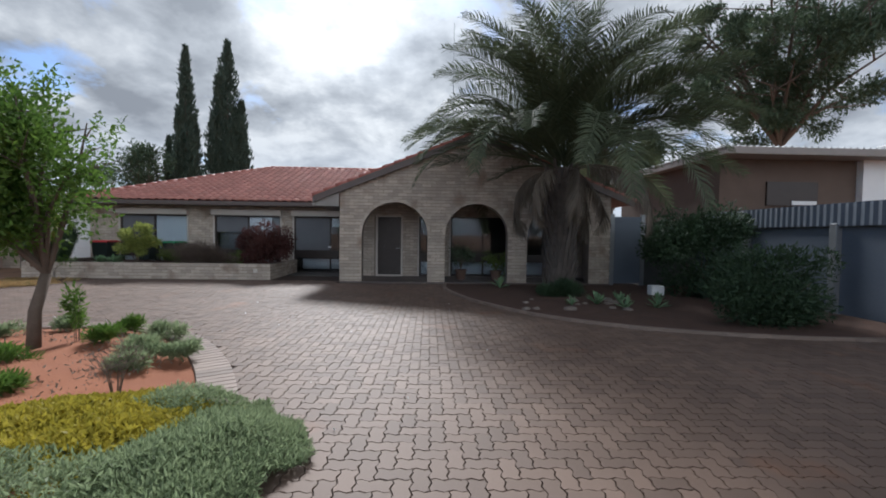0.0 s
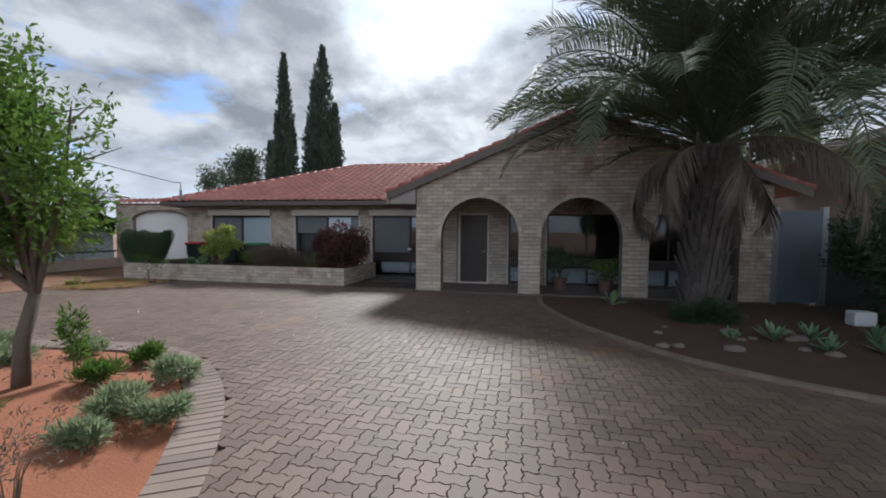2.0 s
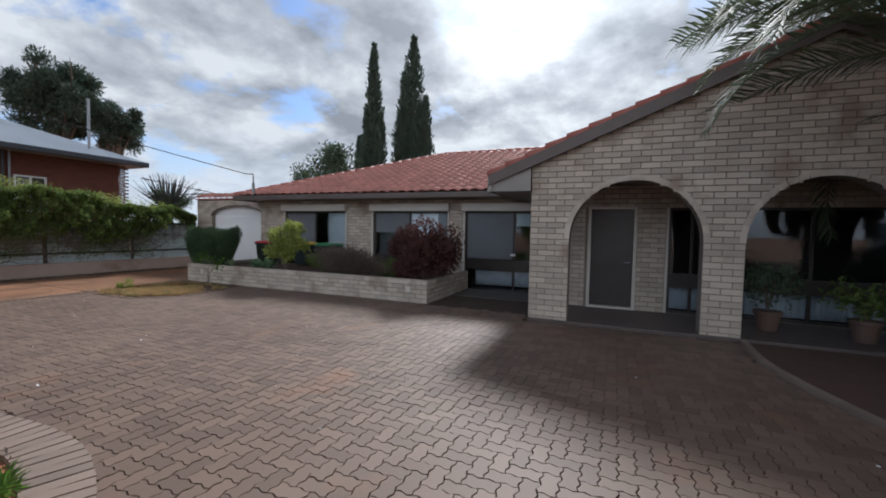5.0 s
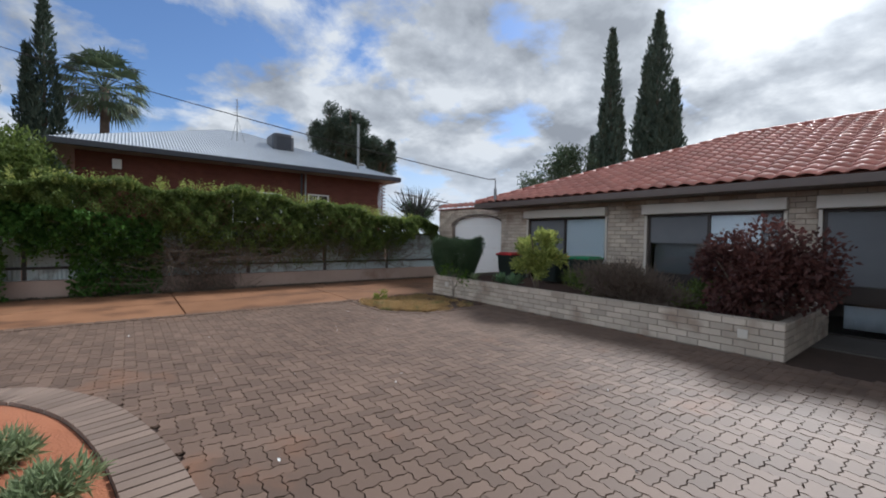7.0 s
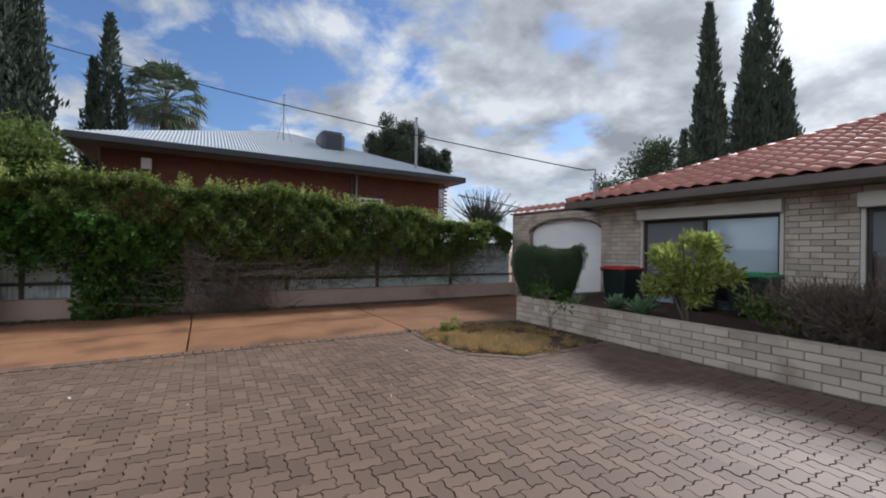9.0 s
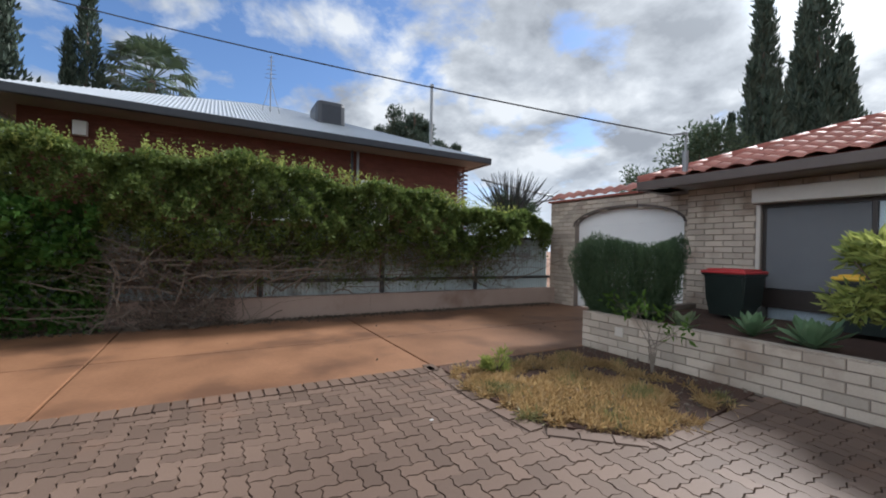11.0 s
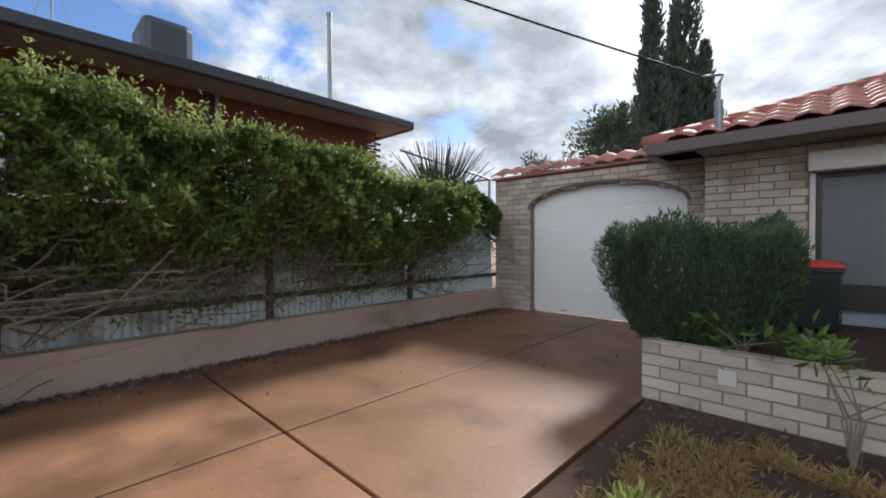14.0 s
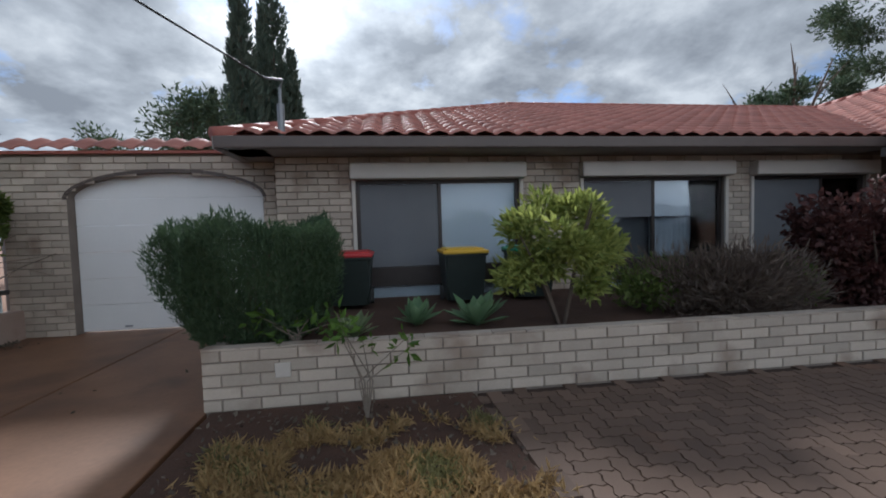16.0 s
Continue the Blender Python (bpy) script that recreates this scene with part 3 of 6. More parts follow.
ridge_run(roof, (ex, EAVE_Y, EAVE_Z), (HIPX, HIPY, HIPZ))
ridge_run(roof, (HIPX, HIPY, HIPZ), (4.9, HIPY, HIPZ))
b = Build()
b.box(ex + 0.03, VERGE_X, EAVE_Y - 0.10, EAVE_Y + 0.02, EAVE_Z - 0.17, EAVE_Z - 0.02, 0.015)
b.done("gutter", M_FASCIA, roof)
b = Build()
b.box(ex + 0.03, VERGE_X + 0.3, EAVE_Y + 0.02, WALL_Y, EAVE_Z - 0.16, EAVE_Z - 0.13)
b.box(ex, ex + 0.12, EAVE_Y - 0.05, RY2, EAVE_Z - 0.17, EAVE_Z - 0.02)
b.box(ex + 0.12, -13.35, EAVE_Y + 0.02, RY2, EAVE_Z - 0.16, EAVE_Z - 0.13)
b.done("soffit", M_SOFFIT, roof)

wing = tagged(new("roof_porch"), "tiled gable roof over the arched porch", "roof", "", "structure")
GY0 = 13.2
EXR = 2 * RIDGE_X - VERGE_X
EZ = RIDGE_Z - PITCH * (RIDGE_X - VERGE_X)
b = Build()
for s in (0, -0.09):
    b.add([(VERGE_X, GY0, EZ + s), (RIDGE_X, GY0, RIDGE_Z + s), (RIDGE_X, 22, RIDGE_Z + s), (VERGE_X, 22, EZ + s), (EXR, GY0, EZ + s), (EXR, 22, EZ + s)], [(0, 1, 2, 3), (1, 4, 5, 2)])
b.done("roof_deck", M_RIDGE, wing)
slw = math.hypot(RIDGE_X - VERGE_X, RIDGE_Z - EZ)
tile_slope(wing, (VERGE_X - 0.05, 22.0, EZ), (0, -1, 0), (RIDGE_X - VERGE_X, 0, RIDGE_Z - EZ), 22.0 - GY0, slw, lambda a, s: 22 - a < EAVE_Y + 0.3 + s / slw * 5.6, lambda a, s: False)
tile_slope(wing, (EXR + 0.05, GY0, EZ), (0, 1, 0), (RIDGE_X - EXR, 0, RIDGE_Z - EZ), 9.0, slw, lambda a, s: True, lambda a, s: False)
ridge_run(wing, (RIDGE_X, GY0, RIDGE_Z + 0.02), (RIDGE_X, 22, RIDGE_Z + 0.02))
b = Build()
for xa, xb in ((VERGE_X, RIDGE_X), (EXR, RIDGE_X)):
    b.add([(xa, GY0 - 0.03, EZ - 0.16), (xb, GY0 - 0.03, RIDGE_Z - 0.16), (xb, GY0 - 0.03, RIDGE_Z + 0.03), (xa, GY0 - 0.03, EZ + 0.03),
           (xa, GY0 + 0.03, EZ - 0.16), (xb, GY0 + 0.03, RIDGE_Z - 0.16), (xb, GY0 + 0.03, RIDGE_Z + 0.03), (xa, GY0 + 0.03, EZ + 0.03)],
          [(0, 1, 2, 3), (5, 4, 7, 6), (1, 0, 4, 5), (3, 2, 6, 7), (0, 3, 7, 4), (2, 1, 5, 6)])
b.done("bargeboard", M_FASCIA, wing)
b = Build()
for k in range(14):
    for sx in (-1, 1):
        t0 = k / 14
        x0 = RIDGE_X + sx * (RIDGE_X - VERGE_X) * t0
        x1 = RIDGE_X + sx * (RIDGE_X - VERGE_X) * (t0 + 1.1 / 14)
        z0, z1 = RIDGE_Z - PITCH * abs(x0 - RIDGE_X) + 0.03, RIDGE_Z - PITCH * abs(x1 - RIDGE_X) + 0.055
        b.tube([(x0, GY0 + 0.05, z0), (x1, GY0 + 0.05, z1)], [0.075, 0.09], 8)
b.done("verge_tiles", M_RIDGE, wing, True)
b = Build()
b.add([(VERGE_X, GY0, EZ - 0.27), (-3.5, GY0, EZ - 0.27), (-3.5, EAVE_Y, EZ - 0.27), (VERGE_X, EAVE_Y, EZ - 0.27)], [(3, 2, 1, 0)])
b.box(VERGE_X - 0.03, VERGE_X + 0.05, GY0, EAVE_Y, EZ - 0.27, EZ + 0.0)
b.add([(VERGE_X, GY0 + 0.04, EZ - 0.27), (-3.5, GY0 + 0.04, EZ - 0.27), (-3.5, GY0 + 0.04, EZ + 0.2), (VERGE_X, GY0 + 0.04, EZ - 0.08)], [(0, 1, 2, 3)])
b.done("soffit", M_SOFFIT, wing)
b = Build()
b.box(-3.32, -3.2, PORCH_Y + 0.3, 15.0, 2.3, 2.62)
b.done("porch_beam", M_SOFFIT, wing)


# windows
def window(name, x0, x1, z0, z1, y, label, transom=0.83, lower=0.55, split=0.5, blind="right", shutter=True, guides=True):
    w = tagged(new(name), label, "window", "", "structure")
    fr = Build()
    t = 0.05
    xm = x0 + (x1 - x0) * split
    ya, yb = y + 0.05, y + 0.12
    for a, c in ((x0, x0 + t), (xm - t / 2, xm + t / 2), (x1 - t, x1)):
        fr.box(a, c, ya, yb, z0, z1, 0.004)
    for a, c in ((z0, z0 + t), (z1 - t, z1)):
        fr.box(x0 + t, x1 - t, ya + 0.002, yb - 0.002, a, c, 0.004)
    fr.box(x0 + t, x1 - t, ya + 0.002, yb + 0.02, lower, transom)
    fr.done("frame", M_BRONZE, w)
    for a, c in ((x0 + t, xm - t / 2), (xm + t / 2, x1 - t)):
        for z_a, z_b in ((z0 + t, lower), (transom, z1 - t)):
            gl = Build()
            gl.box(a, c, y + 0.08, y + 0.086, z_a, z_b)
            q = gl.done("pane", M_GLASS, w)
            q.visible_shadow = False
    return w


def panel(name, x0, x1, y, z0, z1, mat, parent, wavy=0.0):
    n_ = max(2, int((x1 - x0) / 0.02)) if wavy else 2
    xs_ = np.linspace(x0, x1, n_)
    ys_ = y + (wavy * np.sin(xs_ * 70 + 2 * np.sin(xs_ * 9)) if wavy else 0 * xs_)
    vv = [(a, c, z) for z in (z0, z1) for a, c in zip(xs_, ys_)]
    ob = obj(name, vv, [(i, i + 1, n_ + i + 1, n_ + i) for i in range(n_ - 1)], mat, parent, bool(wavy))
    so = ob.modifiers.new("thick", "SOLIDIFY")
    so.thickness = 0.004
    return ob


def dressing(win, x0, x1, z0, z1):
    b_ = Build()
    for a, c in ((x0 - 0.055, x0 - 0.003), (x1 + 0.003, x1 + 0.055)):
        b_.box(a, c, WALL_Y - 0.035, WALL_Y + 0.05, z0, z1, 0.006)
    b_.done("shutter_guide", M_CREAM, win)
    b_ = Build()
    b_.box(x0 - 0.07, x1 + 0.07, WALL_Y - 0.17, WALL_Y + 0.02, z1 + 0.004, z1 + 0.225, 0.02)
    b_.done("shutter_box", M_CREAM, win)


w1 = window("window_1", *WINDOWS[0], WALL_Y, "tall bronze window with grey screen and white blind")
dressing(w1, *WINDOWS[0])
panel("screen", -12.20, -11.07, WALL_Y + 0.06, 0.84, 2.04, M_SCREEN, w1)
panel("blind", -11.02, -9.88, WALL_Y + 0.11, 0.84, 2.05, M_BLIND, w1)
panel("blind", -12.20, -9.88, WALL_Y + 0.14, 0.30, 0.54, M_BLIND, w1)
w2 = window("window_2", *WINDOWS[1], WALL_Y, "tall bronze window with half-lowered blind and net curtain")
dressing(w2, *WINDOWS[1])
panel("screen", -8.76, -7.63, WALL_Y + 0.06, 1.48, 2.04, M_SCREEN, w2)
panel("blind", -7.58, -6.74, WALL_Y + 0.11, 1.48, 2.05, M_BLIND, w2)
panel("curtain", -7.58, -6.6, WALL_Y + 0.22, 0.10, 1.50, M_CURTAIN, w2, 0.02)
# grey sheet added behind the glass, standing in for the pane's reflection
panel("blind", -8.76, -6.45, WALL_Y + 0.26, 0.1, 2.05, M_SCREEN, w2)
panel("curtain", -8.7, -7.9, WALL_Y + 0.22, 0.10, 0.55, M_CURTAIN, w2, 0.02)
w3 = window("window_3", *WINDOWS[2], WALL_Y, "tall bronze sliding window beside the porch", split=0.62)
dressing(w3, *WINDOWS[2])
panel("screen", -5.83, -4.57, WALL_Y + 0.06, 0.84, 2.04, M_SCREEN, w3)
panel("blind", -5.6, -3.8, WALL_Y + 0.16, 0.12, 0.50, M_CURTAIN, w3, 0.012)
panel("blind", -4.5, -3.8, WALL_Y + 0.13, 1.72, 2.05, M_BLIND, w3)
b = Build()
b.box(-4.62, -4.50, WALL_Y + 0.035, WALL_Y + 0.05, 0.93, 0.99)
b.done("sticker", M_WHITE, w3)
for i, h in enumerate(PORCH_HOLES[1:]):
    wp = window("window_%d" % (i + 4), *h, 15.0, "dark bronze porch window", split=0.5)
    panel("curtain", h[0] + 0.06, h[1] - 0.06, 15.17, 0.12, 0.54, M_CURTAIN, wp, 0.012)
    gd = Build()
    gd.box(h[0] - 0.05, h[0] - 0.003, 14.96, 15.05, 0.05, 2.1, 0.005)
    gd.done("shutter_guide", M_CREAM, wp)
door = tagged(new("door_1"), "dark screen front door in a cream frame", "door", "", "structure")
h = PORCH_HOLES[0]
b = Build()
for a, c in ((h[0], h[0] + 0.06), (h[1] - 0.06, h[1])):
    b.box(a, c, 14.95, 15.1, 0.046, h[3], 0.006)
b.box(h[0] + 0.06, h[1] - 0.06, 14.95, 15.1, h[3] - 0.05, h[3], 0.006)
b.box(h[0] + 0.06, h[1] - 0.06, 14.95, 15.1, 0.046, 0.09, 0.006)
b.done("frame", M_CREAM, door)
b = Build()
b.box(h[0] + 0.063, h[1] - 0.063, 15.03, 15.07, 0.093, h[3] - 0.053, 0.004)
for z in (0.093, 0.95, h[3] - 0.15):
    b.box(h[0] + 0.063, h[1] - 0.063, 15.015, 15.03, z, z + 0.09)
b.done("leaf", M_BRONZE, door)
b = Build()
b.tube([(-1.82, 15.01, 1.0), (-1.82, 14.95, 1.0), (-1.92, 14.95, 1.0)], [0.012, 0.012, 0.012], 8)
b.done("handle", M_GREYMETAL, door)

# gate wall
GW_Y = 16.9


def gw_top(x):
    return 2.56


gate_wall = arch_wall("wall_gate", -17.08, -13.36, GW_Y, GW_Y + 0.26, gw_top, [(-16.27, -13.64, 1.93, 0.37)], M_MORTAR, "cream brick wall with a low arch for the garage door")
cap = tagged(new("roof_gate"), "terracotta capping tiles on the gate wall", "roof", "", "structure")
b = Build()
b.box(-17.12, -13.4, GW_Y - 0.08, GW_Y + 0.34, 2.56, 2.60)
b.done("capping_board", M_RIDGE, cap)
tile_slope(cap, (-17.12, GW_Y - 0.10, 2.60), (1, 0, 0), (0, 0.34, 0.2), 3.75, 0.4, lambda a, s: True, lambda a, s: True)
garage = tagged(new("door_2"), "white panelled garage door under a low arch", "door", "", "structure")
b = Build()
for k in range(6):
    b.box(-16.26, -13.65, GW_Y + 0.13, GW_Y + 0.17, 0.02 + k * 0.385, 0.02 + (k + 1) * 0.385 - 0.004, 0.004)
b.done("door_panels", M_GATE, garage)
b = Build()
b.box(-15.7, -15.6, GW_Y + 0.118, GW_Y + 0.13, 0.06, 0.085)
b.done("lock_plate", M_GREYMETAL, garage)


# ---- brick faces ----
def brick_cells(x0, x1, z0, z1, cut, seed=0):
    """Running-bond cells of a wall face; cut(z) gives the stretches of x that stay open at that height."""
    r = random.Random(seed)
    cells = []
    row = 0
    z = z0
    while z + COURSE * 0.6 < z1:
        zt = min(z + COURSE, z1) - 0.010
        solid = [(x0, x1)]
        for a, c in cut((z + zt) / 2):
            nxt = []
            for p0, p1 in solid:
                if c <= p0 or a >= p1:
                    nxt.append((p0, p1))
                else:
                    if a > p0:
                        nxt.append((p0, a))
                    if c < p1:
                        nxt.append((c, p1))
            solid = nxt
        off = 0 if row % 2 else BRICK_L / 2
        for p0, p1 in solid:
            k = math.floor((p0 - x0 - off) / BRICK_L)
            x = x0 + off + k * BRICK_L
            while x < p1:
                a, c = max(x, p0) + 0.004, min(x + BRICK_L, p1) - 0.004
                if c - a > 0.03:
                    cells.append((a, c, z, zt, r.uniform(-0.002, 0.003)))
                x += BRICK_L
        z += COURSE
        row += 1
    return cells


def brick_geo(a, c, z, zt, y, out):
    e = 0.005
    v = [(a, y, z), (c, y, z), (c, y, zt), (a, y, zt), (a + e, y - out, z + e), (c - e, y - out, z + e), (c - e, y - out, zt - e), (a + e, y - out, zt - e)]
    return v, [(4, 5, 6, 7), (0, 1, 5, 4), (1, 2, 6, 5), (2, 3, 7, 6), (3, 0, 4, 7)]


BRICK_MESH = {}


def lay_bricks(parent, cells, y, singles=None, name="bricks"):
    rest = Build()
    for a, c, z, zt, j in cells:
        if singles and singles(a, c, z):
            key = (round(c - a, 3), round(zt - z, 3))
            if key not in BRICK_MESH:
                v, f = brick_geo(0, c - a, 0, zt - z, 0, 0.013)
                BRICK_MESH[key] = mesh_of("brick", v, f, M_BRICK)
            o = new("brick", BRICK_MESH[key])
            o.parent, o.location = parent, (a, y + j, z)
        else:
            rest.add(*brick_geo(a, c, z, zt, y, 0.013 + j))
    if rest.v:
        tagged(rest.done(name, M_BRICK, parent), "", "", "", "stuff")


lay_bricks(main_wall, brick_cells(-13.35, -3.45, 0.0, 2.44, lambda z: [(h[0] - 0.06, h[1] + 0.06) for h in WINDOWS if h[2] < z < h[3] + 0.23], 1), WALL_Y)


def arch_cut(arches, extra=0.0):
    def cut(z):
        out = []
        for l, r, s, rise in arches:
            c, hw = (l + r) / 2, (r - l) / 2
            w = hw + extra if z < s else (hw * math.sqrt(max(0, 1 - ((z - s) / (rise + extra)) ** 2)) + extra if z < s + rise + extra else 0)
            if w > 0:
                out.append((c - w, c + w))
        return out
    return cut


def gable_cut(z):
    out = arch_cut(ARCHES)(z)
    half = (RIDGE_Z - 0.09 - z - 0.05) / PITCH
    out += [(-9, RIDGE_X - half), (RIDGE_X + half, 9)]
    return out


lay_bricks(arch_front, brick_cells(-3.5, 4.78, 0.0, 4.5, gable_cut, 2), PORCH_Y, lambda a, c, z: c < -2.8 and z < 1.6)
lay_bricks(porch_wall, brick_cells(-3.2, 4.6, 0.05, 2.55, lambda z: [(h[0] - 0.05, h[1]) for h in PORCH_HOLES if h[2] < z < h[3]], 3), 15.0)
lay_bricks(gate_wall, brick_cells(-17.08, -13.36, 0.0, 2.56, arch_cut([(-16.27, -13.64, 1.93, 0.37)]), 4), GW_Y)


def arch_trim(parent, arches, y, width, mat, name):
    for l, r, s, rise in arches:
        b_ = Build()
        c, hw = (l + r) / 2, (r - l) / 2
        for k in range(24):
            a0, a1 = math.pi * k / 24, math.pi * (k + 0.96) / 24
            q = []
            for yy in (y - 0.022, y + 0.05):
                for aa, w in ((a0, 0), (a0, width), (a1, width), (a1, 0)):
                    q.append((c - (hw + w) * math.cos(aa), yy, s + (rise + w) * math.sin(aa)))
            b_.add(q, [(3, 2, 1, 0), (4, 5, 6, 7), (0, 1, 5, 4), (1, 2, 6, 5), (2, 3, 7, 6), (3, 0, 4, 7)])
        b_.done(name, mat, parent)


arch_trim(arch_front, ARCHES, PORCH_Y, 0.085, M_BRICK, "arch_bricks")
arch_trim(gate_wall, [(-16.27, -13.64, 1.93, 0.37)], GW_Y, 0.05, M_FASCIA, "arch_trim")

# ---- brick planter ----
PL = (-13.27, -5.75, 13.82, 0.49)
planter = tagged(new("wall_planter"), "low cream brick planter wall below the windows", "planter", "", "structure")
b = Build()
b.box(PL[0] + 0.013, PL[1] - 0.013, PL[2] + 0.013, PL[2] + 0.12, -0.05, PL[3] - 0.008)
b.box(PL[0] + 0.013, PL[0] + 0.12, PL[2] + 0.12, 16.45, -0.05, PL[3] - 0.008)
b.box(PL[1] - 0.12, PL[1] - 0.013, PL[2] + 0.12, 16.45, -0.05, PL[3] - 0.008)
b.done("planter_core", M_MORTAR, planter)
lay_bricks(planter, brick_cells(PL[0], PL[1], 0.0, PL[3], lambda z: [], 5), PL[2] + 0.013, lambda a, c, z: True)
for x, sgn in ((PL[0] + 0.013, -1), (PL[1] - 0.013, 1)):
    rb = Build()
    for a, c, z, zt, j in brick_cells(PL[2] + 0.01, 16.45, 0.0, PL[3], lambda z: [], 6):
        v, f = brick_geo(a, c, z, zt, 0, 0.013)
        rb.add([(x - sgn * q[1], q[0], q[2]) for q in v], f if sgn > 0 else [tuple(reversed(k)) for k in f])
    tagged(rb.done("bricks", M_BRICK, planter), "", "", "", "stuff")
tr = Build()
for k in range(26):
    tr.box(PL[0] + k * 0.2893 + 0.004, PL[0] + (k + 1) * 0.2893 - 0.004, PL[2] + 0.002, PL[2] + 0.118, PL[3] - 0.010, PL[3] + 0.004)
tagged(tr.done("capping_bricks", M_BRICK, planter), "", "", "", "stuff")
sheet("garden_bed_planter", [(PL[0] + 0.12, PL[2] + 0.12), (PL[1] - 0.12, PL[2] + 0.12), (PL[1] - 0.12, 16.48), (PL[0] + 0.12, 16.48)], 0.40, M_DARKSOIL, 0.3, label="dark soil inside the brick planter")
b = Build()
b.box(-12.72, -12.60, PL[2] - 0.02, PL[2] + 0.003, 0.245, 0.36, 0.006)
tagged(b.done("outlet_plate", M_CREAM), "small pale square plate on the planter wall", "outlet")
b = Build()
b.box(-6.26, -6.14, PL[2] - 0.02, PL[2] + 0.003, 0.22, 0.34, 0.006)
tagged(b.done("outlet_plate", M_CREAM), "small pale square plate on the planter wall", "outlet")


# ---- wheelie bins ----
def wheelie_bin(x, y, lid_mat, colour):
    e = empty("wheelie_bin", "dark green wheelie bin with %s lid by the window" % colour, "bin", "wheelie bins")
    e.location = (x, y, 0.40)
    bm = bmesh.new()
    rings_ = []
    for z, w, d in ((0.06, 0.23, 0.24), (0.3, 0.245, 0.27), (0.62, 0.27, 0.31), (0.63, 0.285, 0.325), (0.66, 0.285, 0.325)):
        rings_.append([bm.verts.new((sx * w, sy * d, z)) for sx, sy in ((-1, -1), (1, -1), (1, 1), (-1, 1))])
    for a, c in zip(rings_, rings_[1:]):
        for k in range(4):
            bm.faces.new((a[k], a[(k + 1) % 4], c[(k + 1) % 4], c[k]))
    bm.faces.new(list(reversed(rings_[0])))
    bmesh.ops.bevel(bm, geom=[q for q in bm.edges if abs(q.verts[0].co.z - q.verts[1].co.z) > 0.1], offset=0.04, segments=3, affect="EDGES")
    me = bpy.data.meshes.new("body")
    bm.to_mesh(me)
    bm.free()
    me.materials.append(M_BINBODY)
    o = new("body", me)
    o.parent = e
    l = Build()
    l.box(-0.295, 0.295, -0.345, 0.33, 0.655, 0.70, 0.02)
    l.box(-0.25, 0.25, -0.28, 0.26, 0.69, 0.725, 0.03)
    l.done("lid", lid_mat, e)
    h_ = Build()
    h_.tube([(-0.22, 0.36, 0.66), (0.22, 0.36, 0.66)], [0.016, 0.016], 8)
    h_.done("handle", M_BINBODY, e)
    for sx in (-1, 1):
        w_ = Build()
        w_.tube([(sx * 0.22, 0.22, 0.10), (sx * 0.27, 0.22, 0.10)], [0.10, 0.10], 16)
        w_.done("wheel", M_RAIL, e)
    return e


wheelie_bin(-12.3, 15.85, M_RED, "a red")
wheelie_bin(-10.85, 15.85, M_YELLOW, "a yellow")
wheelie_bin(-9.93, 15.85, M_GREEN, "a green")


# ---- shrubs ----
def shrub(name, label, x, y, z, radius, n_, size, mat, slim=0.5, hollow=0.45, lumps=9, up=0.3, lift=None, spread=0.9, stems=6, category="shrub", small=1.0):
    e = empty(name, label, category)
    e.location = (x, y, z)
    h_ = radius[2]
    c = (0, 0, lift if lift is not None else h_ * 0.95)
    pts, out = blob_points(n_, c, radius, hollow, lumps, small)
    keep = pts[:, 2] > 0.01
    leaves("foliage", pts[keep], size, mat, e, out[keep], slim, up, spread)
    st = Build()
    r = random.Random(name + str(x))
    thin = 0.22 if category == "plant" else 1.0
    for k in range(stems):
        a = r.uniform(0, 6.28)
        q = Vector((math.cos(a) * radius[0] * 0.45, math.sin(a) * radius[1] * 0.45, c[2] + r.uniform(-0.1, 0.3) * h_))
        st.tube([(0.03 * math.cos(a), 0.03 * math.sin(a), -0.03), q * 0.5 + Vector((0, 0, 0.05 * h_)), q], [0.02 * thin, 0.013 * thin, 0.006 * thin], 5)
    st.done("stem", M_BARK, e)
    return e


# clipped rosemary-like bush, wider at the top
e = empty("rosemary_bush", "dense dark green needle-leaved bush in the planter", "shrub")
e.location = (-13.02, 14.42, 0.40)
n_ = 44000
th, hh = RNG.uniform(0, 2 * np.pi, n_), RNG.uniform(0, 1, n_) ** 0.8
rr = (0.55 + 0.33 * np.sin(np.clip(hh * 1.25, 0, 1) * 1.57) - 0.10 * np.clip(hh - 0.85, 0, 1) / 0.15) * np.sqrt(RNG.uniform(0.45, 1, n_)) * (1 + 0.10 * np.sin(th * 5 + hh * 4) + 0.06 * np.sin(th * 11))
top_h = 1.05 + 0.06 * np.sin(th * 3) + 0.05 * np.sin(rr * 9)
zz = hh * top_h
pp = np.stack([rr * np.cos(th) * 0.86, rr * np.sin(th) * 0.72, zz], 1)
oo = np.stack([np.cos(th) * 0.35, np.sin(th) * 0.35, np.full(n_, 1.3)], 1)
leaves("foliage", pp, 0.062, F_ROSEMARY, e, oo * 0.7, 0.15, 0.3, 0.75)
st = Build()
for k in range(14):
    a = k * 2.4
    st.tube([(0.1 * math.cos(a), 0.08 * math.sin(a), -0.02), (0.4 * math.cos(a), 0.3 * math.sin(a), 0.45), (0.6 * math.cos(a), 0.45 * math.sin(a), 0.9)], [0.025, 0.015, 0.006], 5)
st.done("stem", M_BARK, e)

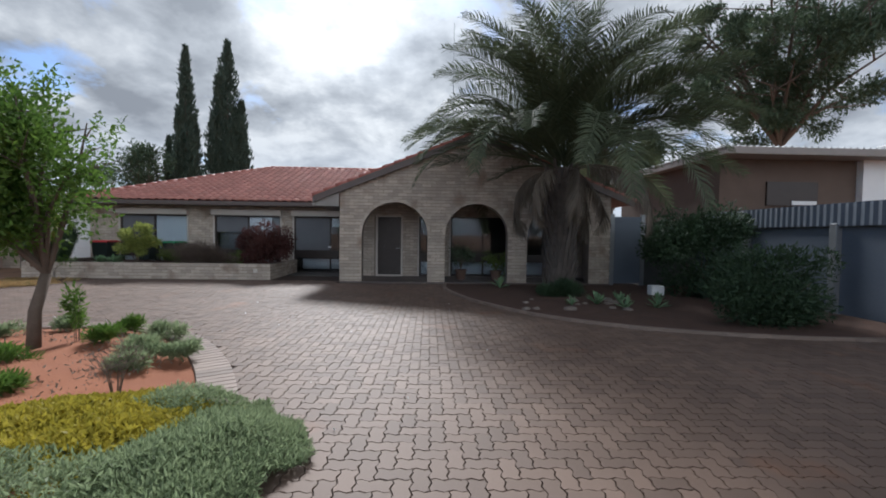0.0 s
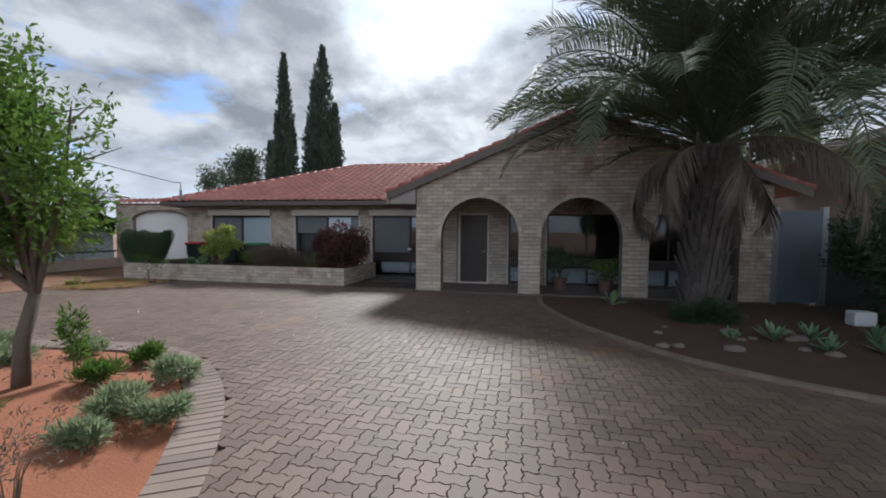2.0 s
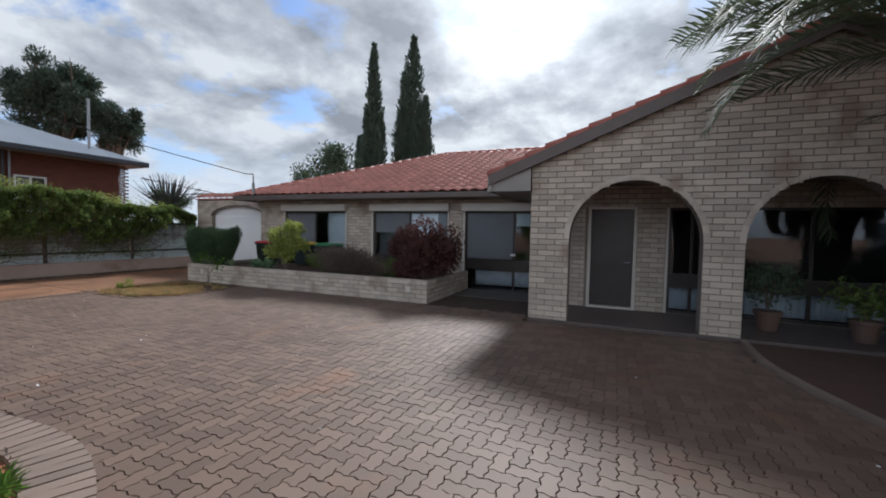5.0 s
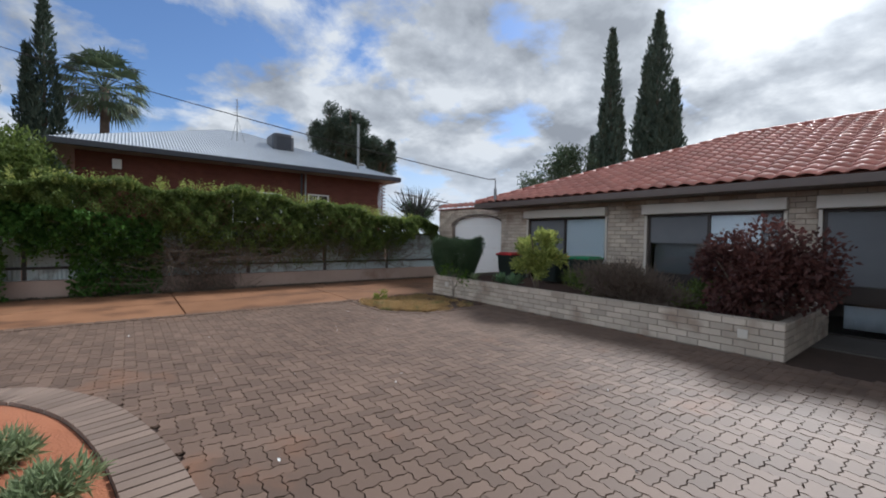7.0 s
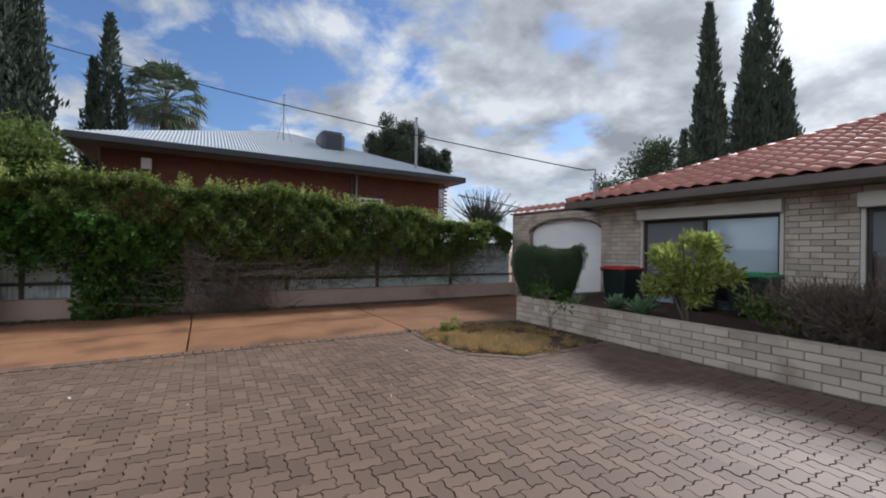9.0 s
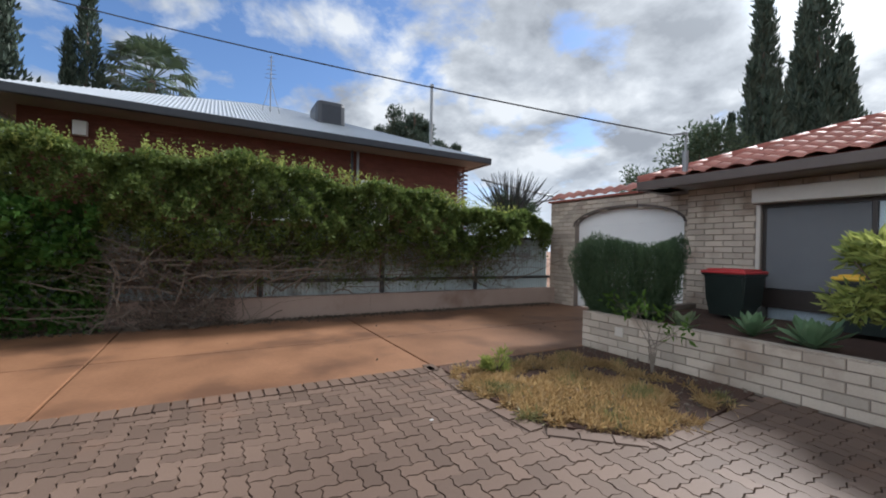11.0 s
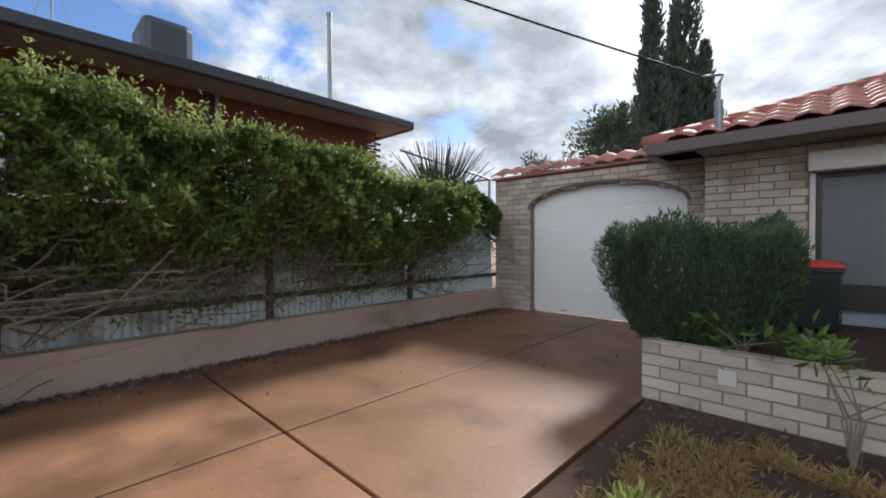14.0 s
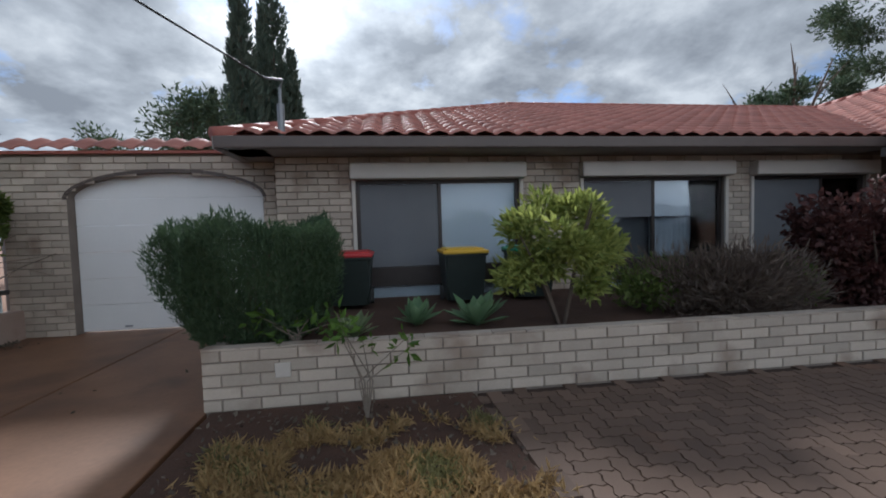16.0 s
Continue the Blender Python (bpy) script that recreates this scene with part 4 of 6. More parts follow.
shrub("yellow_green_shrub", "airy shrub with yellow-green new growth in the planter", -10.12, 14.35, 0.40, (1.12, 0.9, 0.86), 4600, 0.105, F_YELLOW, 0.34, 0.3, 19, 0.5, 0.93, 0.7, 6, "shrub", 0.42)
shrub("bronze_shrub", "rounded dark bronze-leaved shrub in the planter", -6.28, 14.45, 0.38, (1.0, 0.92, 0.86), 11000, 0.075, F_RED, 0.6, 0.5, 16, 0.1, 0.68, 0.9, 8)
shrub("lavender_mound", "spent brownish lavender mound in the planter", -8.15, 14.35, 0.38, (1.62, 0.62, 0.52), 9000, 0.11, F_LAV, 0.10, 0.3, 16, 0.9, 0.26, 0.6, 6)
shrub("low_green_shrub", "low green mound along the planter edge", -8.9, 14.7, 0.38, (0.9, 0.5, 0.5), 2500, 0.07, F_HEDGE, 0.4, 0.3, 10, 0.5, 0.25)
shrub("low_green_shrub", "low green mound along the planter edge", -7.3, 14.9, 0.38, (0.7, 0.5, 0.5), 2200, 0.07, F_HEDGE, 0.4, 0.3, 10, 0.5, 0.22)


def rosette(name, label, x, y, z, n_, length, mat, category="succulent", width=0.16, lean=(15, 70)):
    e = empty(name, label, category)
    e.location = (x, y, z)
    r = random.Random(int(x * 100) + int(y * 10))
    b_ = Build()
    for k in range(n_):
        a, t = k * 2.399, radians(r.uniform(*lean))
        L = length * r.uniform(0.75, 1.1)
        d = Vector((math.cos(a) * math.sin(t), math.sin(a) * math.sin(t), math.cos(t)))
        s = Vector((-math.sin(a), math.cos(a), 0)) * L * width
        q = [d * L * f + Vector((0, 0, -0.18 * L * f * f * math.sin(t))) for f in (0.0, 0.35, 0.7, 1.0)]
        nn = d.cross(s).normalized() * L * 0.03
        b_.add([q[0] - s * 0.4, q[0] + s * 0.4, q[1] - s * 0.8, q[1] - nn, q[1] + s * 0.8, q[2] - s, q[2] - nn * 2, q[2] + s, q[3]],
               [(0, 1, 3, 2), (1, 4, 3), (2, 3, 6, 5), (3, 4, 7, 6), (5, 6, 8), (6, 7, 8)])
    b_.done("leaf_blades", mat, e)
    return e


rosette("agave", "pale green agave rosette in the planter", -10.95, 14.5, 0.40, 26, 0.42, F_AGAVE)
rosette("agave", "pale green agave rosette in the planter", -11.55, 14.65, 0.40, 22, 0.34, F_AGAVE)
rosette("agave", "pale green agave rosette in the planter", -12.15, 14.3, 0.40, 14, 0.30, F_GREY)


def sapling(x, y, z, h_, label):
    e = empty("sapling", label, "sapling")
    e.location = (x, y, z)
    r = random.Random(int(x * 50))
    b_ = Build()
    pts = []
    for k in range(6):
        a = k * 1.9 + 0.4
        t = Vector((0.28 * math.cos(a) * r.uniform(0.4, 1.2), 0.2 * math.sin(a), h_ * r.uniform(0.55, 1.0)))
        b_.tube([(0, 0, -0.02), Vector((0.02 * k - 0.05, 0, h_ * 0.35)), t], [0.009, 0.006, 0.003], 5)
        pts += [t + Vector((r.uniform(-.09, .09), r.uniform(-.09, .09), r.uniform(-.12, .06))) for _ in range(11)]
    b_.done("stem", M_TWIG, e)
    leaves("foliage", np.array([tuple(p_) for p_ in pts]), 0.10, F_TREE, e, None, 0.42, 0.2)


sapling(-12.0, 13.5, 0.0, 0.78, "thin straggly sapling before the planter wall")
sapling(-12.6, 14.0, 0.40, 0.32, "thin straggly sapling rooted in the planter")

# ---- dry grass patch ----
n_ = 90000
gx, gy = RNG.uniform(-13.25, -10.6, n_), RNG.uniform(11.3, 13.8, n_)
ragged = 0.06 * np.sin(gx * 9) + 0.08 * np.sin(gx * 23 + gy * 11) + RNG.normal(size=n_) * 0.05
dens = np.array([noise.noise(Vector((x * 2.2, y * 2.2, 3))) for x, y in zip(gx, gy)])
ok = np.array([inside(GRASS, x, y) for x, y in zip(gx + ragged * 0.6, gy + ragged)]) & (dens > -0.34 + 0.35 * np.clip((gy - 12.4) / 0.8, 0, 1)) & (gy < 13.3 + ragged) & (gx > -12.93 + ragged)
gp = np.stack([gx, gy, 0.008 + 0.03 * RNG.uniform(0, 1, n_) ** 2], 1)[ok]
gd_ = dens[ok] + RNG.normal(size=len(gp)) * 0.15
tagged(leaves("dry_grass", gp[gd_ < 0.36], 0.07, F_DRY, None, None, 0.16, -0.05, 0.8), "tangled straw-coloured dry grass patch", "grass", "", "stuff")
tagged(leaves("faded_grass", gp[gd_ >= 0.36], 0.07, F_STRAWGREEN, None, None, 0.12, 0.1, 0.7), "faded greenish grass among dry straw", "grass", "", "stuff")
n_ = 700
lit = np.stack([RNG.uniform(-13.15, -10.9, n_), RNG.uniform(11.5, 13.7, n_), np.full(n_, 0.03)], 1)
lit = lit[[inside(GRASS, q[0], q[1]) for q in lit]]
tagged(leaves("dead_leaves", lit, 0.05, F_DEAD, None, None, 0.5, 0.05, 0.6), "curled dead leaves lying on the dry grass", "leaves", "", "stuff")
shrub("weed_tuft", "small yellow-green weed tuft in dry grass", -12.7, 11.9, 0.0, (0.17, 0.17, 0.18), 700, 0.07, F_YELLOW, 0.2, 0.2, 7, 0.6, 0.10, 0.7, 3)

# ---- hedge over the left fence ----
hedge = empty("vine_hedge", "overgrown creeper hedge spilling over the sheet fence", "hedge")
n_ = 105000
hy = RNG.uniform(3.6, 16.6, n_)
topz = 2.66 - 0.58 * np.clip((hy - 10.5) / 5.0, 0, 1) + 0.10 * np.sin(hy * 2.1) + 0.07 * np.sin(hy * 5.3 + 1)
botz = 1.22 + 0.16 * np.sin(hy * 1.7) + 0.13 * np.sin(hy * 4.1) + 0.08 * np.sin(hy * 11) + 0.45 * np.clip((hy - 14.0) / 1.6, 0, 1) - RNG.exponential(0.10, n_)
ivy = hy < 7.9
ivy_gap = (hy > 5.2) & (hy < 6.2)
topz = topz - 0.2 * np.clip((hy - 16.0) / 0.7, 0, 1)
botz = np.where(ivy & ~ivy_gap, 0.02, botz)
u = RNG.uniform(0, 1, n_)
hz = botz + (topz - botz) * u ** 0.8
bulge = 0.62 * np.sin(np.clip((hz - 0.5) / 2.2, 0, 1) * math.pi) ** 0.6 + 0.10 * np.sin(hy * 3 + hz * 4) + 0.09 * np.sin(hy * 8 - hz * 7) + 0.07 * np.sin(hy * 15 + hz * 13) + 0.05 * np.sin(hy * 27 - hz * 21)
bulge = np.where(hz < 1.0, 0.30 + 0.1 * np.sin(hy * 4), bulge)
front = -17.0 + np.clip(bulge, 0.05, None) * (1 - 0.75 * np.clip((hy - 15.6) / 1.1, 0, 1))
back_ = RNG.uniform(0, 1, n_)
hx = np.where(back_ < 0.72, front - RNG.exponential(0.09, n_), -17.6 + RNG.uniform(0, 1, n_) * (front + 17.6))
hz = np.where(back_ < 0.72, hz, topz - RNG.exponential(0.06, n_))
hp = np.stack([hx, hy, hz], 1)
ho = np.stack([np.full(n_, 0.9), RNG.normal(size=n_) * 0.3, np.full(n_, 0.2)], 1)
is_ivy = ivy & (hz < 2.3 - 0.12 * (hy - 3.6))
leaves("foliage", hp[~is_ivy], 0.075, F_HEDGE, hedge, ho[~is_ivy], 0.5, 0.2)
leaves("ivy_foliage", hp[is_ivy], 0.095, F_IVY, hedge, ho[is_ivy] * 1.4, 0.75, -0.1, 0.6)
# thin leafy strands hanging in front of the stems
n_ = 4200
ly = RNG.choice(RNG.uniform(7.8, 15.0, 60), n_) + RNG.normal(size=n_) * 0.10
lz = 1.35 - RNG.uniform(0, 1, n_) ** 1.8 * 0.75
leaves("strands", np.stack([-16.72 + RNG.normal(size=n_) * 0.12, ly, lz], 1), 0.07, F_HEDGE, hedge, None, 0.4, -0.3)
# leggy shoots on top
n_ = 7000
sy = RNG.choice(RNG.uniform(3.8, 15.5, 170), n_) + RNG.normal(size=n_) * 0.04
sz = 2.60 - 0.58 * np.clip((sy - 10.5) / 5.0, 0, 1) + RNG.uniform(0, 0.38, n_) * RNG.uniform(0.4, 1, n_)
leaves("shoots", np.stack([-16.75 + 0.18 * np.sin(sy * 37) + RNG.normal(size=n_) * 0.06, sy, sz - 0.05], 1), 0.055, F_YELLOW, hedge, None, 0.4, 0.3)
# bare tangled stems below
st = Build()
r = random.Random(5)
for k in range(430):
    y0 = r.uniform(8.0, 15.6) if k > 170 else r.uniform(7.7, 9.9)
    q = [Vector((r.uniform(-16.95, -16.6), y0, r.uniform(0.42, 1.25) if k > 170 or k % 3 else 0.0))]
    lid = r.uniform(0.75, 1.75)
    d = Vector((r.uniform(0.0, 0.12), r.uniform(-0.25, 0.25), r.uniform(0.05, 0.2)))
    for s in range(6):
        q.append(q[-1] + d)
        d = (d + Vector((r.uniform(-0.09, 0.09), r.uniform(-0.16, 0.16), r.uniform(-0.10, 0.10))))
        q[-1].x = min(max(q[-1].x, -16.98), -16.45)
        q[-1].z = min(max(q[-1].z, 0.03), lid)
    w = 0.004 + 0.014 * r.random() ** 3
    st.tube(q, [w * (1 - 0.11 * i) for i in range(len(q))], 5, False)
st.done("stem", M_TWIG, hedge)
# withered thicket where the creeper reaches the ground
n_ = 11000
dy = np.where(RNG.uniform(0, 1, n_) < 0.4, RNG.normal(size=n_) * 0.5 + 8.7, RNG.uniform(8.5, 14.6, n_))
dz = np.where(np.abs(dy - 8.7) < 0.9, RNG.uniform(0, 1.3, n_), 1.4 - 0.75 * RNG.uniform(0, 1, n_) ** 1.5 * (0.6 + 0.4 * np.sin(dy * 5)))
leaves("withered_foliage", np.stack([-16.70 + RNG.normal(size=n_) * 0.12, dy, dz + 0.02], 1), 0.06, F_LAV, hedge, None, 0.3, -0.2)
# leaf litter along the wall foot
n_ = 6500
leaves_ob = leaves("leaf_litter", np.stack([-16.88 + RNG.exponential(0.09, n_) * (0.5 + 0.5 * RNG.uniform(0, 1, n_)), RNG.uniform(4, 16.6, n_), np.full(n_, 0.006)], 1), 0.05, F_DEAD, None, None, 0.5, 0.05, 0.6)
tagged(leaves_ob, "dry leaf litter along the wall foot", "leaf litter", "", "stuff")
shrub("tall_shrub", "tall grey-green shrub behind the creeper hedge", -18.9, 4.0, 0.0, (2.3, 3.0, 2.6), 30000, 0.14, F_HEDGE, 0.35, 0.45, 26, 0.3, 2.6)

# ---- neighbour house on the left ----
nb = empty("neighbour_house", "single-storey red brick house with galvanised roof", "house")
NX, NY0, NY1, NZ = -18.75, 5.6, 16.1, 3.92
b = Build()
b.box(-30, NX - 0.75, NY0 + 0.5, NY1 - 0.6, -0.05, NZ - 0.1)
b.done("wall", M_REDBRICK, nb)
b = Build()
for k in range(44):
    for c in range(41):
        z = 1.05 + k * 0.066
        if z > NZ - 0.15:
            continue
        y = NY0 + 0.5 + c * 0.235 + (0.117 if k % 2 else 0)
        b.add([(NX - 0.75, y, z), (NX - 0.75, y + 0.225, z), (NX - 0.75, y + 0.225, z + 0.057), (NX - 0.75, y, z + 0.057),
               (NX - 0.742, y + 0.003, z + 0.003), (NX - 0.742, y + 0.222, z + 0.003), (NX - 0.742, y + 0.222, z + 0.054), (NX - 0.742, y + 0.003, z + 0.054)],
              [(4, 5, 6, 7), (0, 1, 5, 4), (2, 3, 7, 6)])
tagged(b.done("bricks", M_REDBRICK, nb), "", "", "", "stuff")
RX, RZ = -23.8, 5.9
b = Build()
nrow = 130
yr0, yr1 = NY0 + 4.8, NY1 - 4.8
vv, ff = [], []
ycol = np.linspace(NY0, NY1, nrow * 3)
for i, y in enumerate(ycol):
    t = min(1.0, (y - NY0) / (yr0 - NY0), (NY1 - y) / (NY1 - yr1))
    w = 0.014 * math.cos(i * 2 * math.pi / 3)
    vv += [(NX, y, NZ + w), (NX + (RX - NX) * t, y, NZ + (RZ - NZ) * t + w)]
ff = [(2 * i, 2 * i + 2, 2 * i + 3, 2 * i + 1) for i in range(len(ycol) - 1)]
b.add(vv, ff)
b.add([(NX, NY0, NZ), (RX, yr0, RZ), (-31, NY0, NZ)], [(0, 1, 2)])
b.add([(NX, NY1, NZ), (RX, yr1, RZ), (-31, NY1, NZ)], [(2, 1, 0)])
b.add([(RX, yr0, RZ), (RX, yr1, RZ), (-31, NY1, NZ), (-31, NY0, NZ)], [(0, 1, 2, 3)])
b.done("roof", M_ZINC, nb)
b = Build()
b.box(NX - 0.02, NX + 0.10, NY0, NY1, NZ - 0.17, NZ + 0.0, 0.02)
b.box(-31, NX, NY1 - 0.05, NY1 + 0.06, NZ - 0.17, NZ - 0.0, 0.02)
b.box(-31, NX, NY0 - 0.06, NY0 + 0.05, NZ - 0.17, NZ - 0.0, 0.02)
b.done("gutter", M_NAVY, nb)
b = Build()
b.box(-31, NX - 0.02, NY0 + 0.05, NY1 - 0.05, NZ - 0.15, NZ - 0.11)
b.done("soffit", M_SOFFIT, nb)
WX = NX - 0.74
for y0, y1, z0, z1, lattice in ((12.55, 13.35, 1.9, 3.05, True), (10.0, 11.6, 1.9, 2.98, False)):
    b = Build()
    for a, c in ((y0, y0 + 0.05), (y1 - 0.05, y1), ((y0 + y1) / 2 - 0.02, (y0 + y1) / 2 + 0.02)):
        b.box(WX, WX + 0.05, a, c, z0, z1)
    for a, c in ((z0, z0 + 0.05), (z1 - 0.05, z1)):
        b.box(WX, WX + 0.048, y0 + 0.05, y1 - 0.05, a, c)
    w = b.done("window", M_WHITE, nb)
    g2 = Build()
    g2.box(WX + 0.004, WX + 0.012, y0 + 0.05, y1 - 0.05, z0 + 0.05, z1 - 0.05)
    g2.done("pane", M_BRONZE, w)
    if lattice:
        g3 = Build()
        for k in range(-9, 12):
            for sgn in (-1, 1):
                ya = (y0 + 0.05) + k * 0.09
                seg = []
                for s in np.linspace(0, 1, 30):
                    yy, zq = ya + s * 1.0, (z0 + 0.05 + s * 1.05) if sgn > 0 else (z1 - 0.05 - s * 1.05)
                    if y0 + 0.05 < yy < (y0 + y1) / 2 and z0 + 0.05 < zq < z1 - 0.05:
                        seg.append((WX + 0.03, yy, zq))
                if len(seg) > 1:
                    g3.tube([seg[0], seg[-1]], [0.006, 0.006], 4)
        g3.done("lattice", M_WHITE, w)
b = Build()
b.box(WX, WX + 0.12, 6.9, 7.12, 3.32, 3.6, 0.02)
b.done("meter_box", M_WHITE, nb)
for y in (12.3, 12.45):
    b = Build()
    b.tube([(WX + 0.05, y, 0.5), (WX + 0.05, y, 3.85)], [0.035, 0.035], 8)
    b.done("downpipe", M_NAVY if y < 12.4 else M_GREYMETAL, nb)
b = Build()
b.tube([(-19.55, 14.6, 4.0), (-19.55, 14.6, 5.95)], [0.045, 0.045], 10)
b.tube([(-19.55, 14.6, 5.93), (-19.55, 14.6, 5.99)], [0.055, 0.055], 10)
b.done("flue_pipe", M_GREYMETAL, nb)
b = Build()
b.box(-22.2, -21.15, 11.75, 12.6, 4.75, 5.55, 0.14)
b.done("evaporative_cooler", M_NAVY, nb)
b = Build()
b.tube([(-21.8, 10.6, 4.6), (-21.8, 10.6, 6.7)], [0.018, 0.014], 6)
for off in (-0.3, 0.3):
    b.tube([(-21.8, 10.6, 6.0), (-21.6, 10.6 + off, 4.75)], [0.008, 0.008], 5)
for k in range(6):
    z = 6.05 + k * 0.12
    b.tube([(-21.8, 10.6 - 0.16 + 0.02 * k, z), (-21.8, 10.6 + 0.16 - 0.02 * k, z + 0.03)], [0.007, 0.007], 5)
b.done("antenna", M_GREYMETAL, nb)
b = Build()
for y in (17.2, 19.2):
    b.tube([(-19.0, y, 0.0), (-19.0, y, 3.05)], [0.035, 0.035], 8)
b.tube([(-19.0, 16.0, 3.35), (-19.0, 19.3, 3.05)], [0.03, 0.03], 8)
b.tube([(-22.0, 19.2, 3.05), (-19.0, 19.2, 3.05)], [0.03, 0.03], 8)
b.done("pergola_frame", M_GREYMETAL, nb)
e = empty("yucca", "spiky dead-tipped shrub behind the fence corner", "shrub")
e.location = (-18.55, 16.75, 0.0)
b = Build()
r = random.Random(9)
for k in range(130):
    a, t = r.uniform(0, 6.28), radians(r.uniform(3, 62))
    L = r.uniform(0.9, 1.45)
    d = Vector((math.cos(a) * math.sin(t), math.sin(a) * math.sin(t), math.cos(t)))
    p0 = Vector((0.15 * math.cos(a), 0.15 * math.sin(a), 2.3 + r.uniform(-0.2, 0.1)))
    b.tube([p0, p0 + d * L * 0.6, p0 + d * L + Vector((0, 0, 0.06))], [0.017, 0.014, 0.006], 4)
b.tube([(0, 0, 0), (0, 0, 2.35)], [0.10, 0.08], 8)
b.done("stems", M_RAIL, e)
pp, oo = blob_points(1800, (0, 0, 2.5), (0.8, 0.8, 0.55), 0.3, 10)
leaves("foliage", pp, 0.16, F_FAR, e, oo, 0.12, 0.6)

# ---- service mast and cable ----
b = Build()
b.tube([(-13.1, 15.95, 2.45), (-13.1, 15.95, 3.0)], [0.045, 0.045], 10)
b.tube([(-13.1, 15.95, 3.0), (-13.1, 15.95, 3.2), (-13.05, 15.9, 3.28), (-13.25, 15.8, 3.28)], [0.02, 0.02, 0.02, 0.015], 8)
tagged(b.done("service_mast", M_GREYMETAL), "short grey electrical service mast at the eave", "mast")
cu = bpy.data.curves.new("power_cable", "CURVE")
cu.dimensions, cu.bevel_depth = "3D", 0.012
sp = cu.splines.new("POLY")
A, Z = Vector((-13.25, 15.8, 3.28)), Vector((-33.2, -11.5, 13.5))
sp.points.add(30)
for i in range(31):
    t = i / 30
    q = A.lerp(Z, t) - Vector((0, 0, 0.8 * 4 * t * (1 - t)))
    sp.points[i].co = (*q, 1)
cu.materials.append(M_CABLE)
tagged(new("power_cable", cu), "black overhead power cable to the mast", "cable")

for x, top in ((-0.07, 8.35), (0.66, 7.6), (1.42, 8.4)):
    b = Build()
    z0 = RIDGE_Z - PITCH * abs(x - RIDGE_X)
    b.tube([(x, 14.4, z0), (x, 14.4, (z0 + top) / 2), (x, 14.4, top)], [0.014, 0.011, 0.007], 6)
    b.tube([(x, 14.4, z0), (x, 14.4, z0 + 0.16)], [0.03, 0.025], 8)
    tagged(b.done("roof_mast", M_GREYMETAL), "thin grey aerial mast on the porch roof", "mast", "roof masts")


def potted_plant(x, y, h_, mat, label):
    e_ = empty("potted_plant", label, "potted plant")
    e_.location = (x, y, 0.045)
    b_ = Build()
    b_.tube([(0, 0, 0), (0, 0, 0.26), (0, 0, 0.27), (0, 0, 0.32)], [0.13, 0.18, 0.20, 0.20], 18)
    b_.done("pot", M_CLAY, e_)
    b_ = Build()
    rp = random.Random(int(x * 100))
    ends = []
    for k_ in range(9):
        a_ = k_ * 2.4
        end = Vector((0.26 * math.cos(a_), 0.26 * math.sin(a_), 0.3 + h_ * rp.uniform(0.5, 1.0)))
        b_.tube([(0, 0, 0.3), Vector((0.06 * math.cos(a_), 0.06 * math.sin(a_), 0.3 + h_ * 0.35)), end], [0.012, 0.008, 0.004], 5)
        ends += [tuple(end + Vector((rp.gauss(0, 0.10), rp.gauss(0, 0.10), rp.gauss(-0.08, 0.13)))) for _ in range(50)]
    b_.done("stem", M_BARK, e_)
    leaves("foliage", np.array(ends), 0.11, mat, e_, None, 0.4, 0.1)


potted_plant(0.25, 14.2, 0.75, F_FAR, "leafy dark green plant in a clay pot on the porch")
potted_plant(1.36, 13.95, 0.55, F_HEDGE, "bushy green plant in a clay pot on the porch")

# ---- right boundary ----
rf = tagged(new("fence_right"), "slate blue sheet fence with lighter top strip", "fence", "", "structure")
corrugated("sheet_panel", 2.0, 13.0, 1.78, 2.24, 7.46, M_STEEL, rf, 0.15, 0.007)
for k in range(5):
    y0 = 2.0 + k * 2.3
    b = Build()
    b.box(7.52, 7.56, y0 + 0.16, y0 + 2.28, 0.0, 1.80)
    b.done("sheet_panel", M_STEEL, rf)
    b = Build()
    b.box(7.42, 7.6, y0, y0 + 0.15, -0.05, 1.83, 0.01)
    b.done("fence_post", M_GREYMETAL, rf)
b = Build()
b.box(7.48, 7.58, 2, 13.3, 1.74, 1.80)
b.done("rail", M_RAIL, rf)
sg = tagged(new("door_3"), "blue-grey steel side gate beside the house", "gate", "", "structure")
b = Build()
b.box(4.95, 5.78, 13.4, 13.44, 0.05, 2.12, 0.006)
b.done("gate_leaf", M_STEEL, sg)
b = Build()
b.box(4.80, 4.94, 13.38, 13.48, -0.05, 2.2)
b.box(5.79, 5.9, 13.38, 13.48, -0.05, 2.2)
b.done("gate_post", M_GREYMETAL, sg)
b = Build()
b.box(5.9, 7.6, 13.40, 13.46, -0.05, 1.9)
tagged(b.done("fence_back", M_RAIL), "dark timber infill fence", "fence", "", "structure")
rb = empty("outbuilding", "brown flat-roofed building beyond the side fence", "building")
b = Build()
b.box(8.3, 12.75, 13.5, 20, -0.05, 4.0)
b.done("wall", M_BROWNWALL, rb)
b = Build()
b.box(12.76, 18.5, 13.3, 20, -0.05, 4.0)
b.done("white_wall", M_WHITE, rb)
b = Build()
b.box(7.9, 19, 12.7, 20.4, 4.0, 4.22, 0.02)
b.done("roof", M_SOFFIT, rb)
b = Build()
for k in range(56):
    b.tube([(7.9 + k * 0.2, 12.72, 4.235), (7.9 + k * 0.2, 20.3, 4.26)], [0.03, 0.03], 5)
b.done("roof_ribs", M_GREYMETAL, rb)
b = Build()
b.box(9.8, 11.45, 13.44, 13.52, 2.55, 3.30)
w = b.done("window", M_BRONZE, rb)
